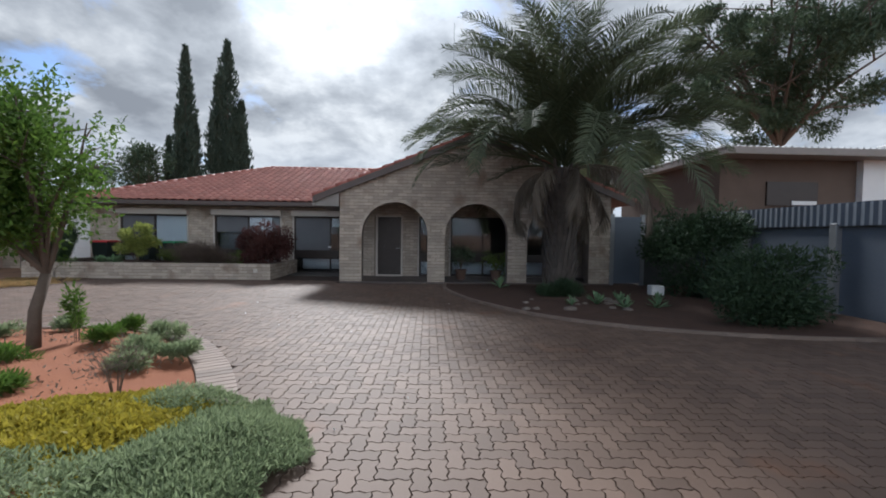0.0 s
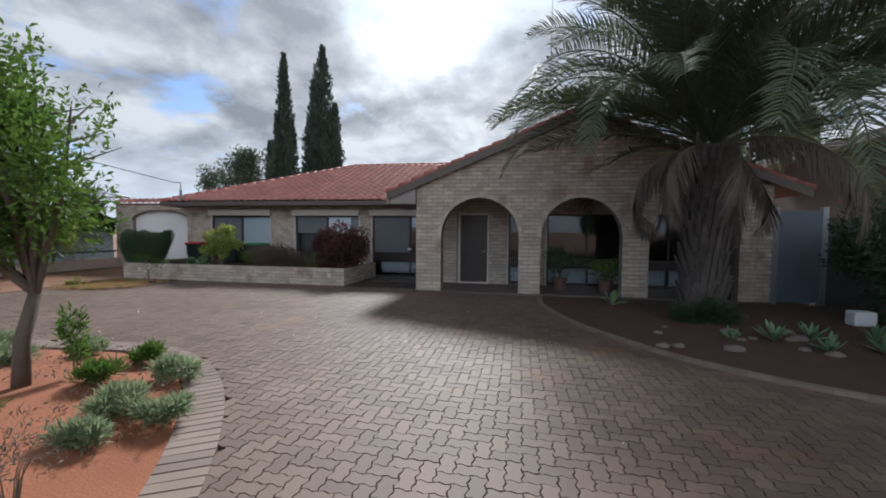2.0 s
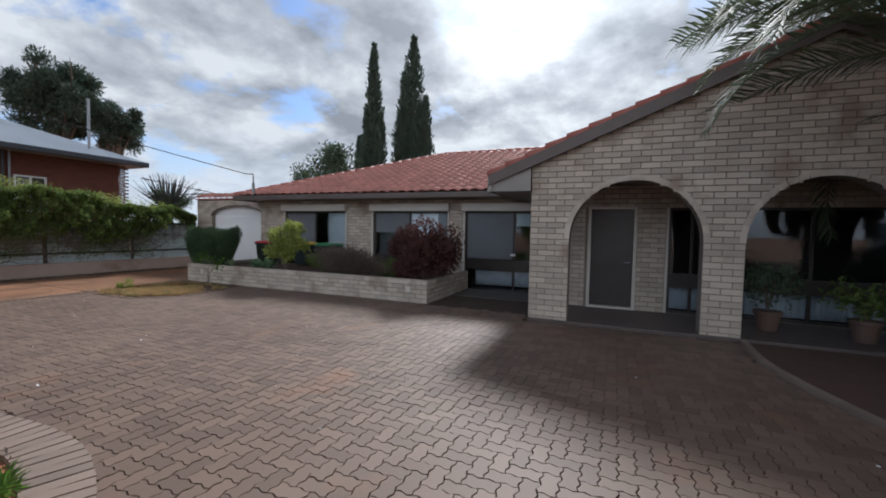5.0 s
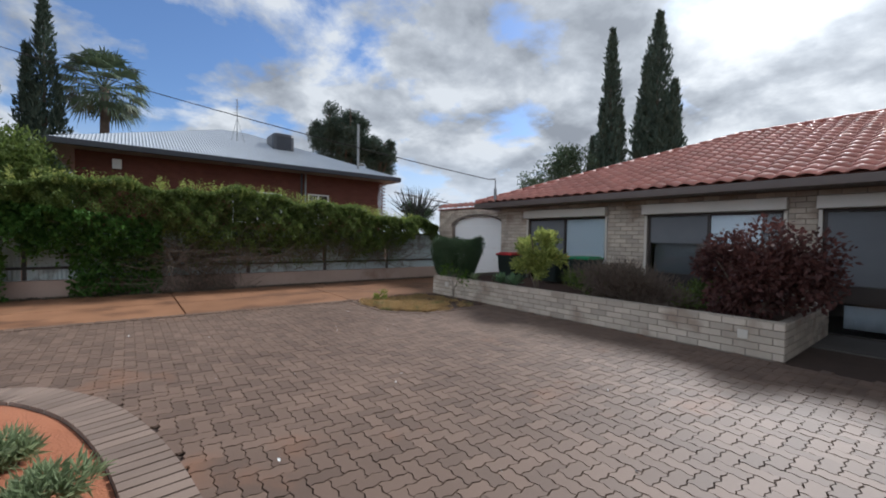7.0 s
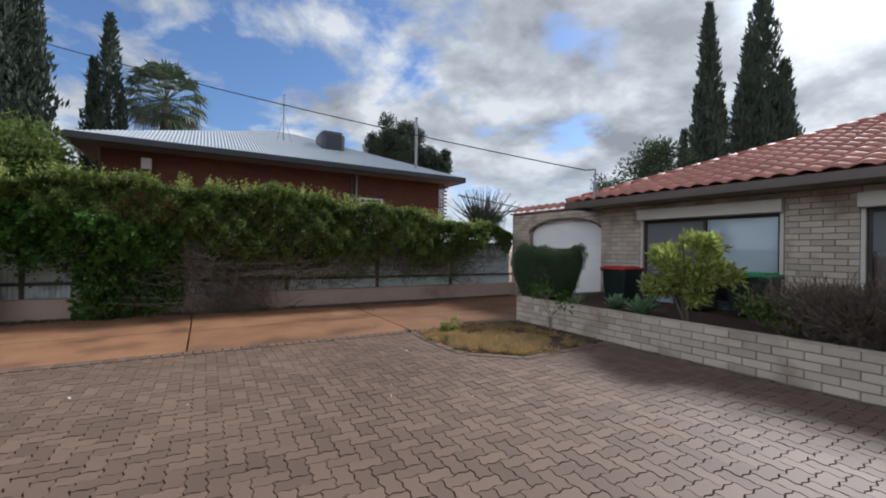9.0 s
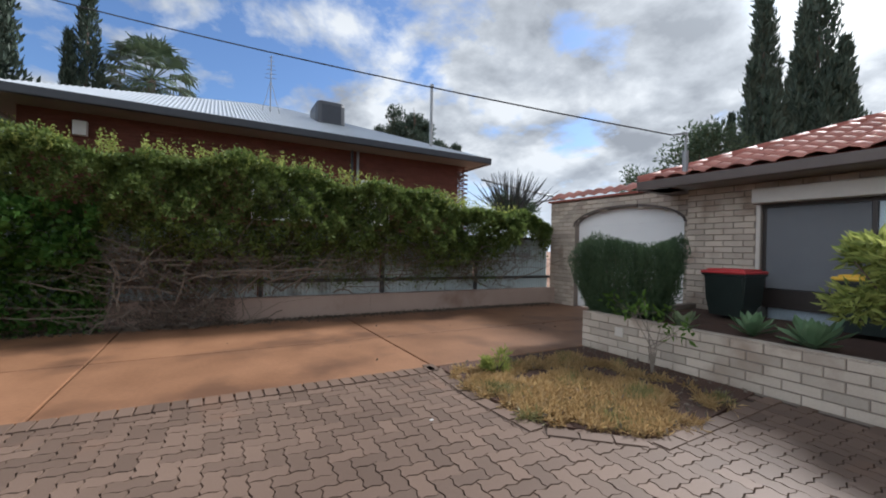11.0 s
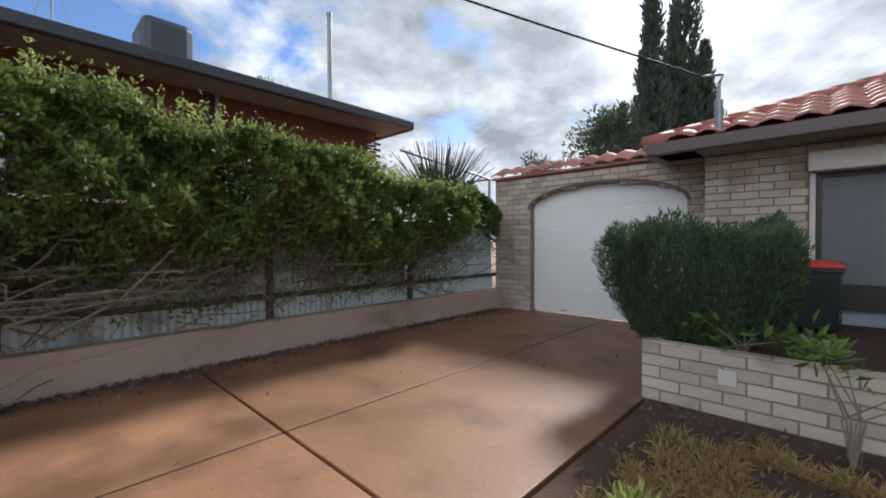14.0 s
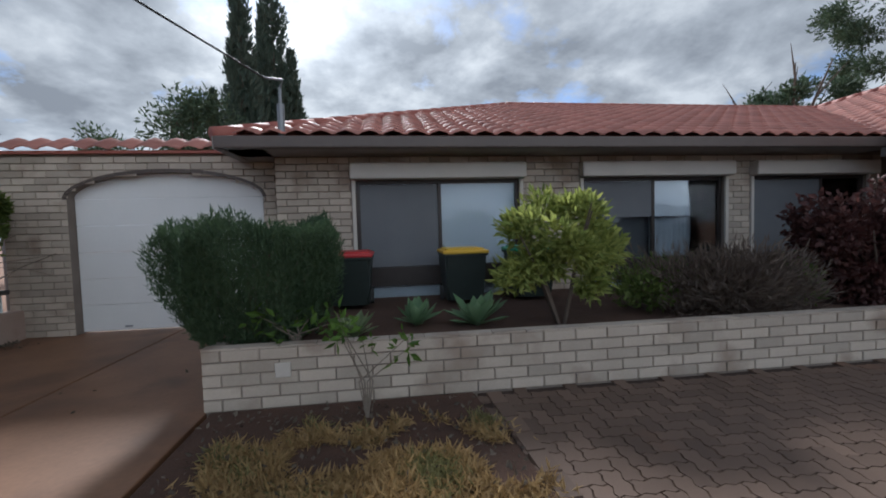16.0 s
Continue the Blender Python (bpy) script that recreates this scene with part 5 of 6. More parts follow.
b = Build()
b.box(10.6, 11.4, 13.41, 13.435, 2.58, 2.70)
b.done("sill", M_WHITE, w)
b = Build()
b.box(13.9, 14.5, 13.2, 14, 4.24, 4.6, 0.05)
b.done("vent", M_WHITE, rb)

# ---- palm ----
palm = empty("palm_tree", "shaggy date palm with long arching fronds", "palm tree")
palm.location = (2.62, 11.45, 0.0)
CROWN = 3.25
b = Build()
b.tube([(0, 0, -0.05), (0, 0, 0.35), (0.02, 0, 1.2), (0.03, 0, 2.4), (0.03, 0, CROWN)], [0.40, 0.37, 0.36, 0.34, 0.26], 18)
b.done("trunk", M_PALMBARK, palm, True)
b = Build()
r = random.Random(11)
for k in range(190):
    a = k * 2.399
    z = 0.02 + 3.1 * k / 190
    R0 = 0.345
    lean = r.uniform(0.02, 0.13)
    L = r.uniform(0.2, 0.42)
    d = Vector((math.cos(a), math.sin(a), 0))
    s = Vector((-d.y, d.x, 0)) * 0.05
    p0, p1 = d * R0 + Vector((0, 0, z)), d * (R0 + lean) + Vector((0, 0, z + L))
    o_ = d * 0.035
    b.add([p0 - s, p0 + s, p1 + s * 0.5, p1 - s * 0.5, p0 - s + o_, p0 + s + o_, p1 + s * 0.5 + o_, p1 - s * 0.5 + o_],
          [(4, 5, 6, 7), (0, 4, 7, 3), (1, 2, 6, 5), (3, 7, 6, 2), (0, 1, 5, 4)])
b.done("frond_stubs", M_PALMBARK, palm)


def frond_mesh(name, length, rise, droop, mat, seed, lush=1.0, hang=0.0):
    """A pinnate frond along +x: an arching rib with narrow leaflets on both sides."""
    r_ = random.Random(seed)
    rib = []
    x = z = 0.0
    ang = radians(rise)
    N = 26
    for i in range(N + 1):
        rib.append(Vector((x, 0.05 * math.sin(i * 0.3 + seed), z)))
        ds = length / N
        x += ds * math.cos(ang)
        z += ds * math.sin(ang)
        ang -= radians(droop) / N * (0.5 + 1.2 * i / N)
    b_ = Build()
    b_.tube(rib, [0.022 * (1 - 0.85 * i / N) + 0.003 for i in range(N + 1)], 5, False)
    cnt = int(85 * lush)
    for k in range(cnt):
        t = 0.14 + 0.86 * k / cnt
        i = min(int(t * N), N - 1)
        q = rib[i].lerp(rib[i + 1], t * N - i)
        d = (rib[i + 1] - rib[i]).normalized()
        nrm = Vector((-d.z, 0, d.x))
        L = (0.60 * math.sin(math.pi * min(1, 0.12 + t * 0.86)) ** 0.6 + 0.06) * r_.uniform(0.8, 1.1)
        for sgn in (-1, 1):
            w = (d * r_.uniform(0.55, 0.85) + Vector((0, sgn, 0)) * 0.75 + nrm * r_.uniform(0.05, 0.4) * (1 - hang) - Vector((0, 0, hang * r_.uniform(0.9, 2.2)))).normalized()
            wd = d.cross(w).cross(w).normalized() * 0.0125
            m_ = q + w * L * 0.5
            e_ = q + w * L + Vector((0, 0, -0.10 * L - 0.06 * r_.random()))
            b_.add([q - wd * 0.6, q + wd * 0.6, m_ + wd, m_ - wd, e_], [(0, 1, 2, 3), (3, 2, 4)])
    return mesh_of(name, b_.v, b_.f, mat)


LIVE = [frond_mesh("frond", 4.4, 40, 75, F_PALM, 1), frond_mesh("frond", 4.3, 45, 95, F_PALM, 2), frond_mesh("frond", 4.2, 45, 58, F_PALM, 3), frond_mesh("frond", 4.5, 42, 112, F_PALM, 4)]
DEAD = [frond_mesh("dead_frond", 2.5, 8, 150, F_DEAD, 5, 0.8, 1.0), frond_mesh("dead_frond", 2.1, 0, 135, F_DEAD, 6, 0.8, 1.0), frond_mesh("dead_frond", 3.0, 12, 120, F_DEAD, 8, 0.8, 1.0)]
r = random.Random(3)
for k in range(104):
    o = new("frond", LIVE[k % 4])
    o.parent = palm
    t = k / 104
    o.matrix_basis = pose(0.03, 0, CROWN + 0.35 * (1 - t), 0, 0, k * 137.5 + r.uniform(-8, 8)) @ pose(0.15, 0, 0, r.uniform(-25, 25), -(44 - 62 * t) + r.uniform(-9, 9), 0)
for k in range(9):
    o = new("dead_frond", DEAD[k % 3])
    o.parent = palm
    o.matrix_basis = pose(0.03, 0, CROWN - 0.02 - 0.008 * k, 0, 0, k * 137.5 + 30) @ pose(0.25, 0, 0, r.uniform(-12, 12), r.uniform(-8, 14), 0)


# ---- trees ----
def tree(name, label, x, y, height, trunk_r, crown_c, crown_r, n_, size, mat, lumps=14, slim=0.45, seed=0, fork=0.3, z=0.0, hollow=0.35, limbs=9, small=1.0):
    e = empty(name, label, "tree")
    e.location = (x, y, z)
    r_ = random.Random(seed)
    b_ = Build()
    zt = height * fork
    top = Vector((r_.uniform(-0.1, 0.1), r_.uniform(-0.1, 0.1), zt))
    b_.tube([(0, 0, -0.05), (0.02, 0.01, zt * 0.5), top], [trunk_r * 1.15, trunk_r, trunk_r * 0.85], 10)
    for k in range(limbs):
        a = k * 2.399 + seed
        end = Vector((crown_c[0] + crown_r[0] * 0.62 * math.cos(a) * r_.uniform(0.4, 1), crown_c[1] + crown_r[1] * 0.62 * math.sin(a) * r_.uniform(0.4, 1), crown_c[2] + crown_r[2] * r_.uniform(-0.35, 0.75)))
        m1 = top.lerp(end, 0.45) + Vector((r_.uniform(-.1, .1), r_.uniform(-.1, .1), 0.12 * (end - top).length))
        b_.tube([top, m1, end], [trunk_r * 0.6, trunk_r * 0.38, trunk_r * 0.1], 6, False)
        for s in range(3):
            f = m1.lerp(end, r_.uniform(0.1, 0.9))
            dv = Vector((r_.uniform(-1, 1), r_.uniform(-1, 1), r_.uniform(-0.2, 1))).normalized() * crown_r[0] * 0.35
            b_.tube([f, f + dv * 0.5, f + dv], [trunk_r * 0.2, trunk_r * 0.13, trunk_r * 0.04], 5, False)
    b_.done("trunk", M_BARK, e, True)
    pts, out = blob_points(n_, crown_c, crown_r, hollow, lumps, small)
    leaves("foliage", pts, size, mat, e, out, slim, 0.2)
    return e


small_tree = tree("small_tree", "small leafy green tree in the island bed", -5.60, 6.02, 3.2, 0.065, (-0.1, -0.18, 2.12), (1.42, 0.95, 1.35), 24000, 0.075, F_TREE, 34, 0.42, 2, 0.28, 0.05, 0.15, 14, 0.78)
shoot = []
rs = random.Random(31)
for k in range(46):
    a_, q_ = rs.uniform(0, 6.28), rs.uniform(0.2, 1.0)
    p0 = Vector((-0.1 + 1.25 * q_ * math.cos(a_), -0.2 + 0.8 * q_ * math.sin(a_), 2.95 - 0.75 * q_ * q_))
    d_ = Vector((0.35 * math.cos(a_), 0.3 * math.sin(a_), 1)).normalized() * rs.uniform(0.3, 0.6)
    shoot += [tuple(p0 + d_ * (j / 16) + Vector((rs.uniform(-.03, .03), rs.uniform(-.03, .03), 0))) for j in range(16)]
tagged(leaves("top_shoots", np.array(shoot), 0.075, F_TREE, small_tree, None, 0.42, 0.2), "", "", "", "stuff")
# sunlit edge of the crown: sun is put in by the yellower leaf colour
low_pts, low_out = blob_points(1600, (-0.46, 0.80, 1.48), (0.24, 0.12, 0.24), 0.2, 7)
leaves("sunlit_spray", low_pts, 0.04, F_YELLOW, small_tree, low_out, 0.28, 0.0)
b = Build()
b.tube([(0, 0, 1.0), (-0.2, 0.5, 1.45), (-0.44, 0.80, 1.52)], [0.02, 0.013, 0.005], 6)
b.done("low_branch", M_BARK, small_tree, True)
tree("gum_tree", "tall spreading gum tree behind the outbuilding", 25.5, 31, 20, 0.3, (0, 0, 14.2), (12.5, 12, 8.2), 46000, 0.36, F_FAR, 95, 0.3, 4, 0.42, 0, 0.2, 26, 0.27)
tree("gum_tree", "leafy gum tree behind the house", 14, 34, 12, 0.3, (0, 0, 7.5), (6, 5, 4.5), 12000, 0.35, F_FAR, 40, 0.35, 6, 0.3, 0, 0.1, 12, 0.5)
tree("garden_tree", "leafy green garden tree behind the house", -19.3, 28.0, 7.4, 0.12, (0, 0, 5.2), (2.3, 2.0, 2.5), 6000, 0.2, F_FAR, 12, 0.4, 7, 0.3)
tree("garden_tree", "sparse young tree behind the gate wall", -24.6, 31.4, 6.4, 0.08, (0, 0, 5.4), (1.5, 1.5, 1.3), 1800, 0.2, F_FAR, 9, 0.4, 8, 0.4)
tree("pine_tree", "dark broad-crowned pine far behind the neighbour roof", -61.1, 32.3, 20.0, 0.4, (0, 0, 15.6), (6.6, 6.6, 6.2), 26000, 0.45, F_CYP, 46, 0.3, 9, 0.4, 0, 0.15, 14, 0.5)
tree("pine_tree", "dark broad-crowned pine far behind the neighbour roof", -58.0, 36.2, 16.5, 0.35, (0, 0, 13.2), (4.4, 4.4, 5.2), 15000, 0.45, F_CYP, 34, 0.3, 10, 0.4, 0, 0.15, 10, 0.5)


def cypress(label, x, y, height, rad, n_, size, seed, spires=6):
    """A main column with ragged lesser spires pressed against it."""
    e = empty("cypress_tree", label, "tree", "cypresses")
    e.location = (x, y, 0)
    b_ = Build()
    b_.tube([(0, 0, -0.05), (0, 0, height * 0.5), (0, 0, height * 0.93)], [0.2, 0.12, 0.03], 8)
    b_.done("trunk", M_BARK, e, True)
    g_ = np.random.default_rng(seed)
    cols = [(0.0, 0.0, 1.0, 0.74)]
    for k in range(spires):
        a = k * 2.399 + seed
        cols.append((0.44 * math.cos(a), 0.44 * math.sin(a), g_.uniform(0.45, 0.9), g_.uniform(0.36, 0.54)))
    share = np.array([h * w for _, _, h, w in cols])
    pick = g_.choice(len(cols), n_, p=share / share.sum())
    cc = np.array(cols)[pick]
    hh_ = g_.uniform(0.03, 1, n_)
    a = g_.uniform(0, 2 * np.pi, n_)
    prof = rad * cc[:, 3] * np.clip(np.minimum(0.6 + 1.8 * hh_, 1.0) * (1 - hh_ ** 1.5) ** 0.75, 0.04, None)
    lump = 0.9 + 0.28 * np.sin(a * 3 + hh_ * 17 + pick) + 0.24 * np.sin(a * 4 - hh_ * 37 + pick * 2) + 0.16 * np.sin(hh_ * 83 + a * 2)
    rr_ = prof * lump * np.sqrt(g_.uniform(0.25, 1, n_))
    p_ = np.stack([cc[:, 0] * rad + rr_ * np.cos(a), cc[:, 1] * rad + rr_ * np.sin(a), hh_ * height * cc[:, 2]], 1)
    o_ = np.stack([np.cos(a) * 0.45, np.sin(a) * 0.45, np.full(n_, 1.2)], 1)
    leaves("foliage", p_, size, F_CYP, e, o_, 0.3, 0.2, 0.4)


cypress("tall dark narrow cypress behind the house", -18.6, 31.6, 14.7, 1.35, 17000, 0.34, 1, 5)
cypress("tall dark narrow cypress behind the house", -18.7, 38.0, 18.0, 2.5, 34000, 0.38, 2, 9)
cypress("small dark cypress beside the taller pair", -20.1, 32.0, 8.3, 0.8, 5000, 0.32, 3, 3)
cypress("tall dark cypress beyond the neighbour house", -34.6, 0.0, 17.0, 2.6, 18000, 0.4, 4)
cypress("tall dark cypress beyond the neighbour house", -35.3, 3.7, 13.8, 1.5, 12000, 0.36, 5)
fp = empty("fan_palm", "fan palm above the neighbour roof", "palm tree")
fp.location = (-36, 6.2, 0)
b = Build()
b.tube([(0, 0, 0), (0.1, 0, 5), (0, 0, 10)], [0.3, 0.24, 0.22], 10)
b.done("trunk", M_BARK, fp, True)
b = Build()
r = random.Random(21)
for k in range(46):
    a, t = k * 2.399, radians(8 + 135 * (k / 46) ** 0.8)
    d = Vector((math.cos(a) * math.sin(t), math.sin(a) * math.sin(t), math.cos(t)))
    s = Vector((-math.sin(a), math.cos(a), 0))
    w = d.cross(s)
    c = Vector((0, 0, 10)) + d * 1.4
    b.tube([(0, 0, 10), c], [0.03, 0.02], 4, False)
    for j in range(15):
        g_ = radians(-75 + 150 * j / 14)
        f_ = (d * math.cos(g_) + s * math.sin(g_)).normalized()
        tip = c + f_ * r.uniform(0.9, 1.4) + Vector((0, 0, -r.uniform(0.15, 0.6)))
        q = f_.cross(w).normalized() * 0.06
        b.add([c, c + f_ * 0.7 + q, tip, c + f_ * 0.7 - q], [(0, 1, 2, 3)])
b.done("fronds", F_FAR, fp)

# ---- island planting ----
r = random.Random(17)


def isl_z(x, y):
    return 0.06


for x, y, s in ((-4.35, 6.55, 0.24), (-5.1, 6.95, 0.2), (-4.9, 6.2, 0.24), (-4.15, 5.75, 0.27), (-5.3, 5.4, 0.28), (-3.95, 5.3, 0.22), (-6.3, 5.2, 0.4), (-6.6, 6.5, 0.3), (-5.2, 4.5, 0.3), (-6.1, 7.05, 0.22), (-7.3, 6.9, 0.22), (-8.0, 6.6, 0.2), (-8.6, 6.3, 0.16), (-7.1, 5.9, 0.35), (-6.9, 4.6, 0.42), (-4.6, 4.6, 0.26), (-3.7, 5.75, 0.2)):
    shrub("groundcover_tuft", "small grey-green tuft on red island soil", x, y, isl_z(x, y), (s * 1.25, s * 1.1, s * 0.62), int(6500 * s), 0.08, F_GREY if r.random() < 0.75 else F_TREE, 0.16, 0.15, 9, 0.55, s * 0.26, 0.7, 3, "plant")
tagged(shrub("dry_flower_stalks", "dry brown flower stalks in the island bed", -3.6, 4.65, 0.05, (0.3, 0.25, 0.3), 420, 0.05, F_LAV, 0.12, 0.1, 9, 0.7, 0.28, 0.6, 12, "plant"))
shrub("dry_flower_stalks", "dry brown flower stalks in the island bed", -5.35, 6.35, 0.05, (0.16, 0.16, 0.5), 500, 0.07, F_TREE, 0.3, 0.1, 9, 0.4, 0.4, 0.6, 5, "plant")


def cover(name, label, pts_fn, n_, z_h, size, mat, slim):
    g_ = np.random.default_rng(len(name))
    x, y, hgt = pts_fn(g_, n_)
    z = 0.03 + hgt * np.sqrt(g_.uniform(0.2, 1, len(x))) * z_h
    return tagged(leaves(name, np.stack([x, y, z], 1), size, mat, None, None, slim, 0.55, 0.7), label, "groundcover", "", "stuff")


def mound(cx_, cy_, rx_, ry_):
    def fn(g_, n2):
        a, q = g_.uniform(0, 6.283, n2), np.sqrt(g_.uniform(0, 1, n2))
        q = q * (1 + 0.10 * np.sin(a * 5) + 0.07 * np.sin(a * 9 + 1))
        x, y = cx_ + rx_ * q * np.cos(a), cy_ + ry_ * q * np.sin(a)
        return x, y, np.clip(1 - q ** 2.5, 0.12, 1) * (1 + 0.25 * np.sin(x * 7) * np.sin(y * 8))
    return fn


cover("grey_groundcover", "grey-green spreading groundcover over the edging", mound(-2.25, 3.5, 0.62, 0.78), 26000, 0.17, 0.05, F_GREY, 0.22)
cover("golden_groundcover", "golden leafy groundcover in the island bed", mound(-3.3, 3.85, 1.15, 0.72), 22000, 0.14, 0.05, F_GOLD, 0.55)
cover("grey_groundcover", "grey-green straggling groundcover among golden leaves", mound(-2.75, 4.25, 0.5, 0.3), 3500, 0.20, 0.05, F_GREY, 0.2)
cover("green_groundcover", "grey-green leafy groundcover at the island edge", mound(-3.0, 3.05, 1.0, 0.62), 9000, 0.18, 0.05, F_GREY, 0.3)

n_ = 1500
ang = RNG.uniform(0, 6.283, n_)
lr = np.sqrt(RNG.uniform(0.1, 1.0, n_))
lp = np.stack([-5.6 + 2.2 * lr * np.cos(ang), 5.6 + 1.7 * lr * np.sin(ang)], 1)
lp = lp[[inside(ISLAND_IN, q[0], q[1]) for q in lp]]
lp = np.column_stack([lp, np.full(len(lp), 0.075)])
tagged(leaves("soil_litter", lp, 0.045, M_TWIG, None, None, 0.35, 0.0, 0.5), "dark dry leaf litter over the red island soil", "leaf litter", "", "stuff")

# ---- palm bed planting ----
for x, y, n2, L in ((2.9, 9.7, 20, 0.36), (3.5, 9.9, 18, 0.34), (3.3, 9.2, 18, 0.3), (4.0, 9.3, 16, 0.3), (1.2, 12.3, 16, 0.4), (2.3, 9.6, 14, 0.25), (4.4, 10.0, 14, 0.3)):
    rosette("aloe", "grey-green spiky aloe in the palm bed", x, y, 0.01, n2, L, F_AGAVE, "succulent", 0.09, (10, 65))
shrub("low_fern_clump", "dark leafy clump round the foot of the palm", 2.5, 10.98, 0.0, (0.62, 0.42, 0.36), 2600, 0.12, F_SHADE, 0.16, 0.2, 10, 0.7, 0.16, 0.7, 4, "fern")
shrub("boundary_shrub", "dense green shrub before the slate fence, leaves coloured dark for shade", 5.3, 7.9, 0.0, (1.75, 1.0, 0.95), 14000, 0.10, F_SHADE, 0.3, 0.4, 14, 0.4, 0.62)
shrub("boundary_shrub", "dense green shrub before the slate fence, leaves coloured dark for shade", 6.2, 11.2, 0.0, (1.4, 1.6, 1.35), 14000, 0.11, F_SHADE, 0.4, 0.4, 14, 0.3, 1.1)
r = random.Random(4)
for k in range(16):
    x, y = r.uniform(0.7, 3.6), r.uniform(8.9, 10.6)
    if not inside(BED, x, y - 0.2):
        continue
    bm = bmesh.new()
    bmesh.ops.create_icosphere(bm, subdivisions=2, radius=1)
    s = r.uniform(0.04, 0.11)
    for v in bm.verts:
        v.co *= 1 + 0.25 * noise.noise(v.co * 1.5 + Vector((k, 0, 0)))
        v.co = Vector((v.co.x * s * 1.3, v.co.y * s, v.co.z * s * 0.6))
    me = bpy.data.meshes.new("stone")
    bm.to_mesh(me)
    bm.free()
    me.materials.append(M_STONE)
    o = tagged(new("stone", me), "small rough garden stone on dark soil", "stone", "garden stones")
    o.location = (x, y, 0.02)
b = Build()
b.box(-0.17, 0.17, -0.12, 0.12, 0.0, 0.25, 0.03)
o = tagged(b.done("planter_box", M_WHITE), "small white box planter beside the bed", "planter")
o.location = (5.05, 11.2, 0.012)

# ---- edging ----


def edging(name, loop, width, closed, label, pitch=0.115, z=0.0, flip=1, mat=None):
    e = tagged(new(name), label, "kerb", "", "structure")
    b_ = Build()
    pts = [Vector((q[0], q[1], 0)) for q in loop] + ([Vector((loop[0][0], loop[0][1], 0))] if closed else [])
    run, d, seg = [], 0.0, 0
    for p0, p1 in zip(pts, pts[1:]):
        L = (p1 - p0).length
        while d < L:
            run.append((p0.lerp(p1, d / L), (p1 - p0).normalized()))
            d += pitch
        d -= L
    for q, t in run:
        nrm = Vector((-t.y, t.x, 0)) * flip
        h2 = pitch / 2 - 0.004
        top_ = []
        for f, ee, zz_ in ((0.004, 0.0, -0.03), (0.010, 0.006, z + 0.003)):
            for s, w_ in ((-1, f), (1, f), (1, width - f), (-1, width - f)):
                top_.append(q + t * s * (h2 - ee) + nrm * w_ + Vector((0, 0, zz_)))
        b_.add(top_, [(4, 5, 6, 7), (0, 1, 5, 4), (1, 2, 6, 5), (2, 3, 7, 6), (3, 0, 4, 7)])
    tagged(b_.done("edging_bricks", mat or M_EDGE, e), "", "", "", "stuff")
    return e


area = sum(ISLAND[i][0] * ISLAND[(i + 1) % len(ISLAND)][1] - ISLAND[(i + 1) % len(ISLAND)][0] * ISLAND[i][1] for i in range(len(ISLAND)))
edging("kerb_island", ISLAND, 0.36, True, "soldier course of pale pavers round the island", 0.115, 0.006, 1 if area > 0 else -1)
edging("kerb_drive", [(-13.24, -2), (-13.24, 11.40)], 0.2, False, "header course of pavers along the drive", 0.115, 0.007, -1, M_PAVER)
edging("kerb_grass", [(-13.2, 11.45), (-12.2, 11.38), (-11.5, 11.42), (-10.98, 12.0), (-11.05, 13.75)], 0.14, False, "header course of pavers round the soil patch", 0.23, 0.007, -1, M_PAVER)
kb = tagged(new("kerb_palm_bed"), "narrow concrete kerb round the palm bed", "kerb", "", "structure")
b = Build()
for (x0, y0), (x1, y1) in zip(BED_EDGE, BED_EDGE[1:]):
    t = Vector((x1 - x0, y1 - y0, 0)).normalized()
    nrm = Vector((-t.y, t.x, 0)) * 0.05
    p0, p1 = Vector((x0, y0, 0)), Vector((x1, y1, 0))
    up_ = Vector((0, 0, 0.045))
    dn = Vector((0, 0, -0.04))
    b.add([p0 - nrm + dn, p1 - nrm + dn, p1 + nrm + dn, p0 + nrm + dn, p0 - nrm * 0.9 + up_, p1 - nrm * 0.9 + up_, p1 + nrm * 0.9 + up_, p0 + nrm * 0.9 + up_],
          [(4, 5, 6, 7), (0, 1, 5, 4), (2, 3, 7, 6)])
b.done("kerb_strip", M_EDGE, kb)

# ---- scattered petals and leaf bits ----
n_ = 90
lx, ly = RNG.uniform(-12.5, 0.0, n_), RNG.uniform(3.5, 11.3, n_)
bits = np.stack([lx, ly, np.full(n_, 0.004)], 1)
bits = bits[[not inside(ISLAND, q[0], q[1]) for q in bits]]
tagged(leaves("fallen_petals", bits, 0.028, M_WHITE, None, None, 0.6, 0.0, 0.5), "tiny pale fallen petals scattered on the pavers", "petals", "", "stuff")
n_ = 40
bits = np.stack([RNG.uniform(-16.6, -13.4, n_), RNG.uniform(6, 15, n_), np.full(n_, 0.004)], 1)
tagged(leaves("fallen_leaves", bits, 0.04, F_DEAD, None, None, 0.6, 0.0, 0.5), "dry fallen leaves scattered on the concrete drive", "leaves", "", "stuff")

# ---- interlocking pavers ----
U = 0.1125
paving = tagged(new("pavement"), "weathered interlocking zigzag concrete pavers in herringbone", "pavement", "", "structure")
WAVE = [(0.0, 0.0), (0.28, 0.09), (0.72, -0.09)]


def paver_outline(w, h):
    pts = []
    for k in range(w):
        pts += [(k + s, d) for s, d in WAVE]
    for k in range(h):
        pts += [(w - d, k + s) for s, d in WAVE]
    for k in reversed(range(w)):
        pts += [(k + 1 - s, h - d) for s, d in WAVE]
    for k in reversed(range(h)):
        pts += [(0 + d, k + 1 - s) for s, d in WAVE]
    return pts


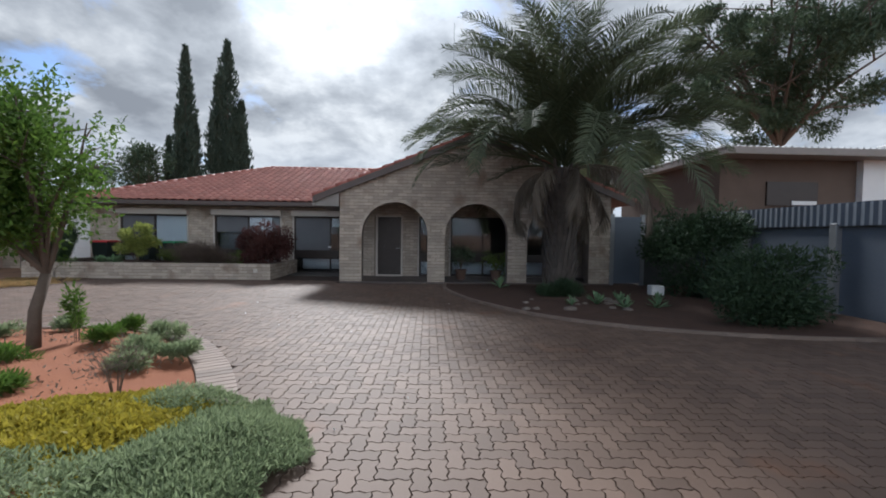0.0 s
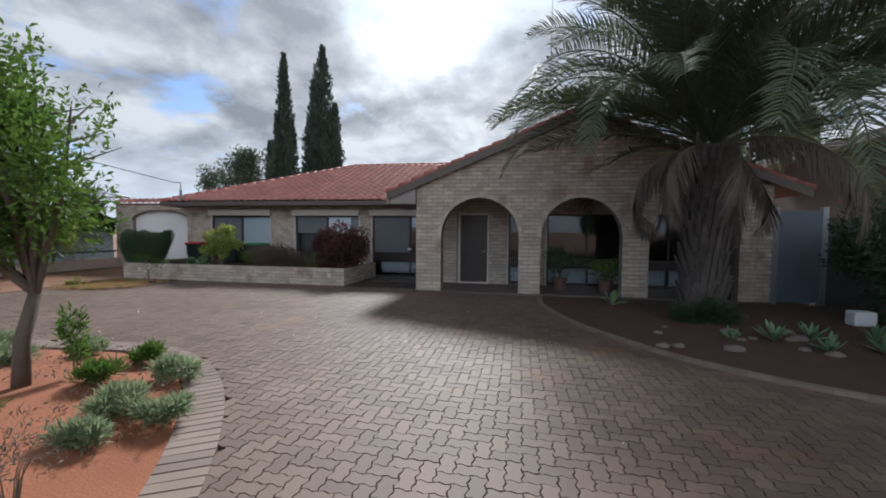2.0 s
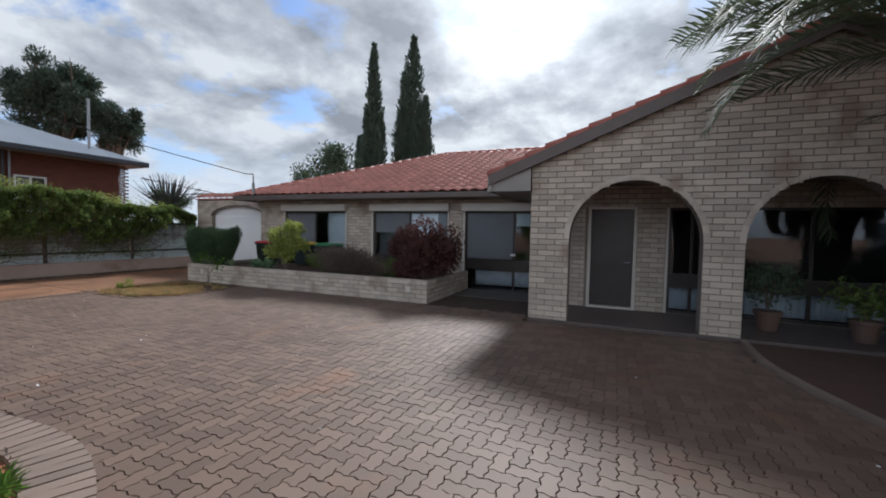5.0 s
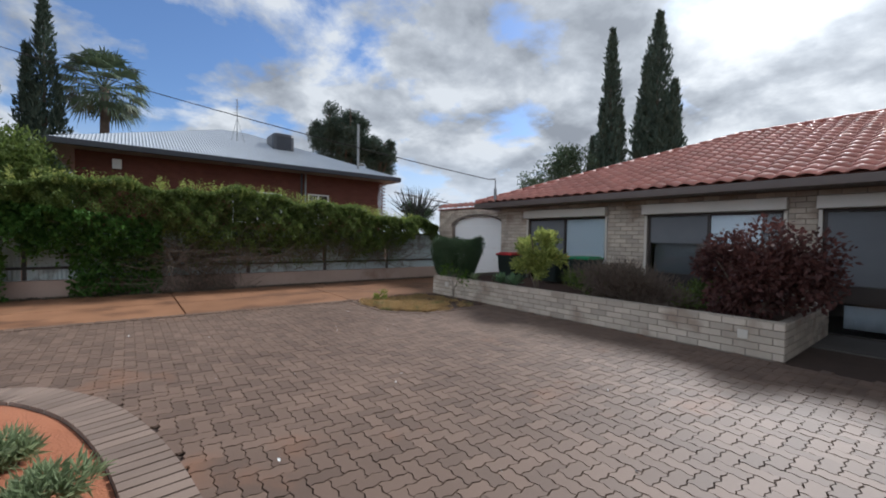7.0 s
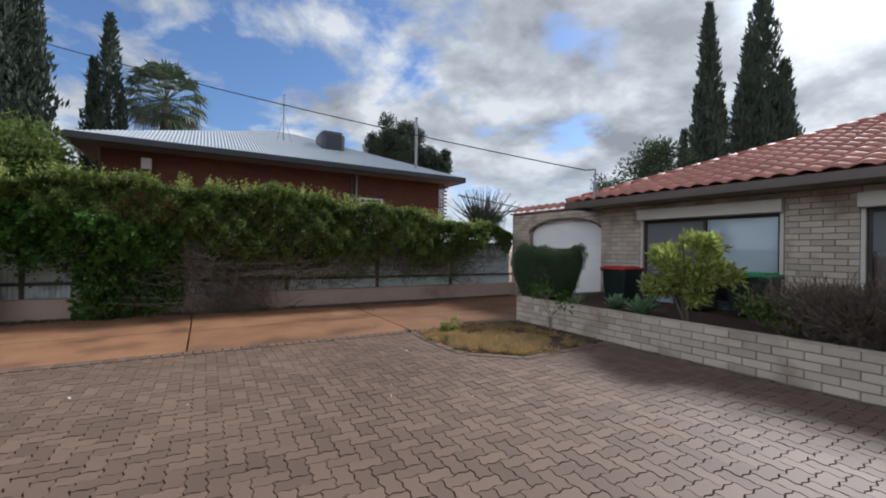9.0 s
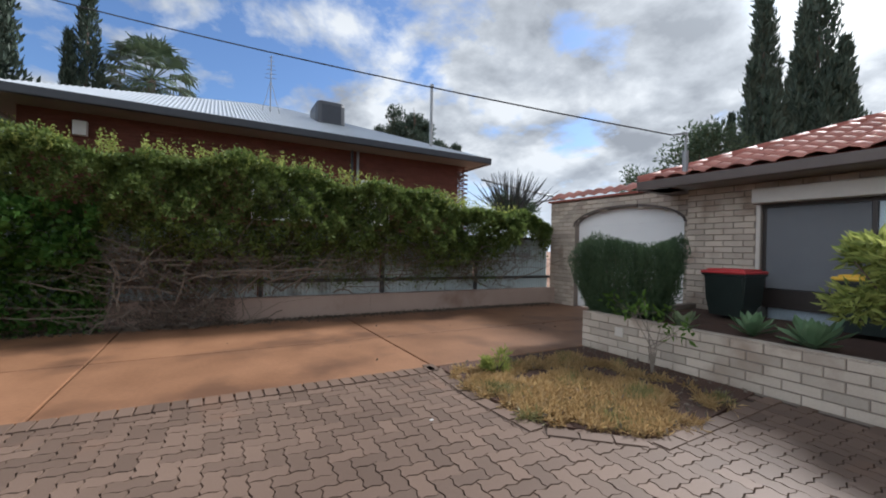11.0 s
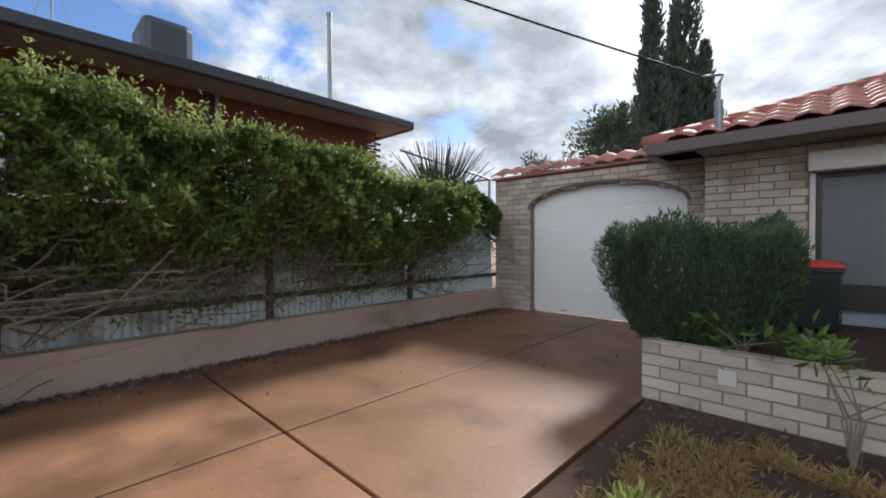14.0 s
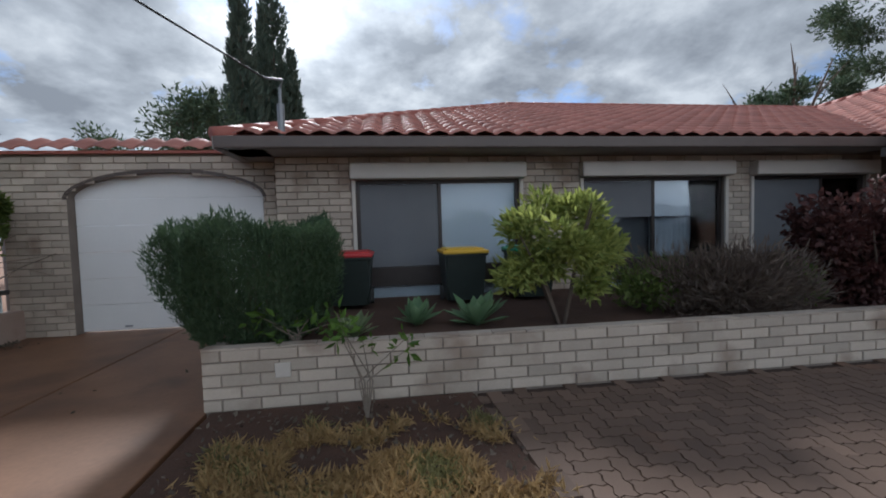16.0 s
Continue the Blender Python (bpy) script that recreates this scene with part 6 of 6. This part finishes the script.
def paver_geo(w, h):
    pts = np.array(paver_outline(w, h))
    c = np.array([w / 2, h / 2])
    d = pts - c
    ln = np.linalg.norm(d, axis=1, keepdims=True)
    low = c + d * (1 - 0.022 / ln)
    high = c + d * (1 - 0.055 / ln)
    v = np.concatenate([np.column_stack([low * U, np.full(len(pts), -0.016)]), np.column_stack([high * U, np.zeros(len(pts))])])
    return v, len(pts)


SHAPES = {True: paver_geo(2, 1), False: paver_geo(1, 2)}
PAVER_ME = {}
for hor, (v, m) in SHAPES.items():
    f = [tuple(range(m, 2 * m))]
    for lvl in (0,):
        f += [(lvl + i, lvl + (i + 1) % m, lvl + m + (i + 1) % m, lvl + m + i) for i in range(m)]
    PAVER_ME[hor] = mesh_of("paver", v, f, M_PAVER)
ISL_OUT = inset(ISLAND, 0.06)
spots = {True: [], False: []}
for ix in range(int(-13.4 / U), int(7.4 / U)):
    for iy in range(int(-0.6 / U), int(13.75 / U)):
        k = (ix - iy) % 4
        if k not in (0, 3):
            continue
        hor = k == 0
        x, y = ix * U, iy * U
        mx, my = x + (U if hor else U / 2), y + (U / 2 if hor else U)
        if inside(ISL_OUT, mx, my) or my > 13.75 or mx < -13.19:
            continue
        if mx > -0.5 and inside(BED, mx, my):
            continue
        if mx < -10.8 and my > 11.25 and inside(GRASS, mx, my):
            continue
        if mx > -3.55 and my > PORCH_Y - 0.12:
            continue
        spots[hor].append((x, y))
rv = random.Random(2)
for hor in (True, False):
    v, m = SHAPES[hor]
    rest = []
    for x, y in spots[hor]:
        if -2.9 < x < -0.4 and 4.0 < y < 6.6:
            o = new("paver", PAVER_ME[hor])
            o.parent = paving
            o.location = (x, y, rv.uniform(-0.002, 0.002))
        else:
            rest.append((x, y, rv.uniform(-0.002, 0.002)))
    off = np.array(rest)
    tilt = RNG.normal(size=(len(rest), 2)) * 0.006
    vv = v[None] + off[:, None, :]
    vv[:, :, 2] += (v[None, :, 0] - U) * tilt[:, None, 0] + (v[None, :, 1] - U) * tilt[:, None, 1]
    base = np.arange(len(rest)) * (2 * m)
    sides = []
    for lvl in (0,):
        for i in range(m):
            sides.append(np.stack([base + lvl + i, base + lvl + (i + 1) % m, base + lvl + m + (i + 1) % m, base + lvl + m + i], 1))
    sides = np.concatenate(sides)
    tops = base[:, None] + np.arange(m, 2 * m)[None]
    me = bpy.data.meshes.new("pavers")
    flat = vv.reshape(-1, 3)
    me.vertices.add(len(flat))
    me.vertices.foreach_set("co", flat.astype(np.float32).ravel())
    loops = np.concatenate([sides.ravel(), tops.ravel()]).astype(np.int32)
    me.loops.add(len(loops))
    me.loops.foreach_set("vertex_index", loops)
    ns, ntp = len(sides), len(tops)
    tot = np.concatenate([np.full(ns, 4), np.full(ntp, m)]).astype(np.int32)
    me.polygons.add(ns + ntp)
    me.polygons.foreach_set("loop_start", np.concatenate([[0], np.cumsum(tot)[:-1]]).astype(np.int32))
    me.polygons.foreach_set("loop_total", tot)
    me.polygons.foreach_set("use_smooth", [False] * len(me.polygons))
    me.update(calc_edges=True)
    me.materials.append(M_PAVER)
    o = new("pavers", me)
    o.parent = paving
    tagged(o, "", "", "", "stuff")
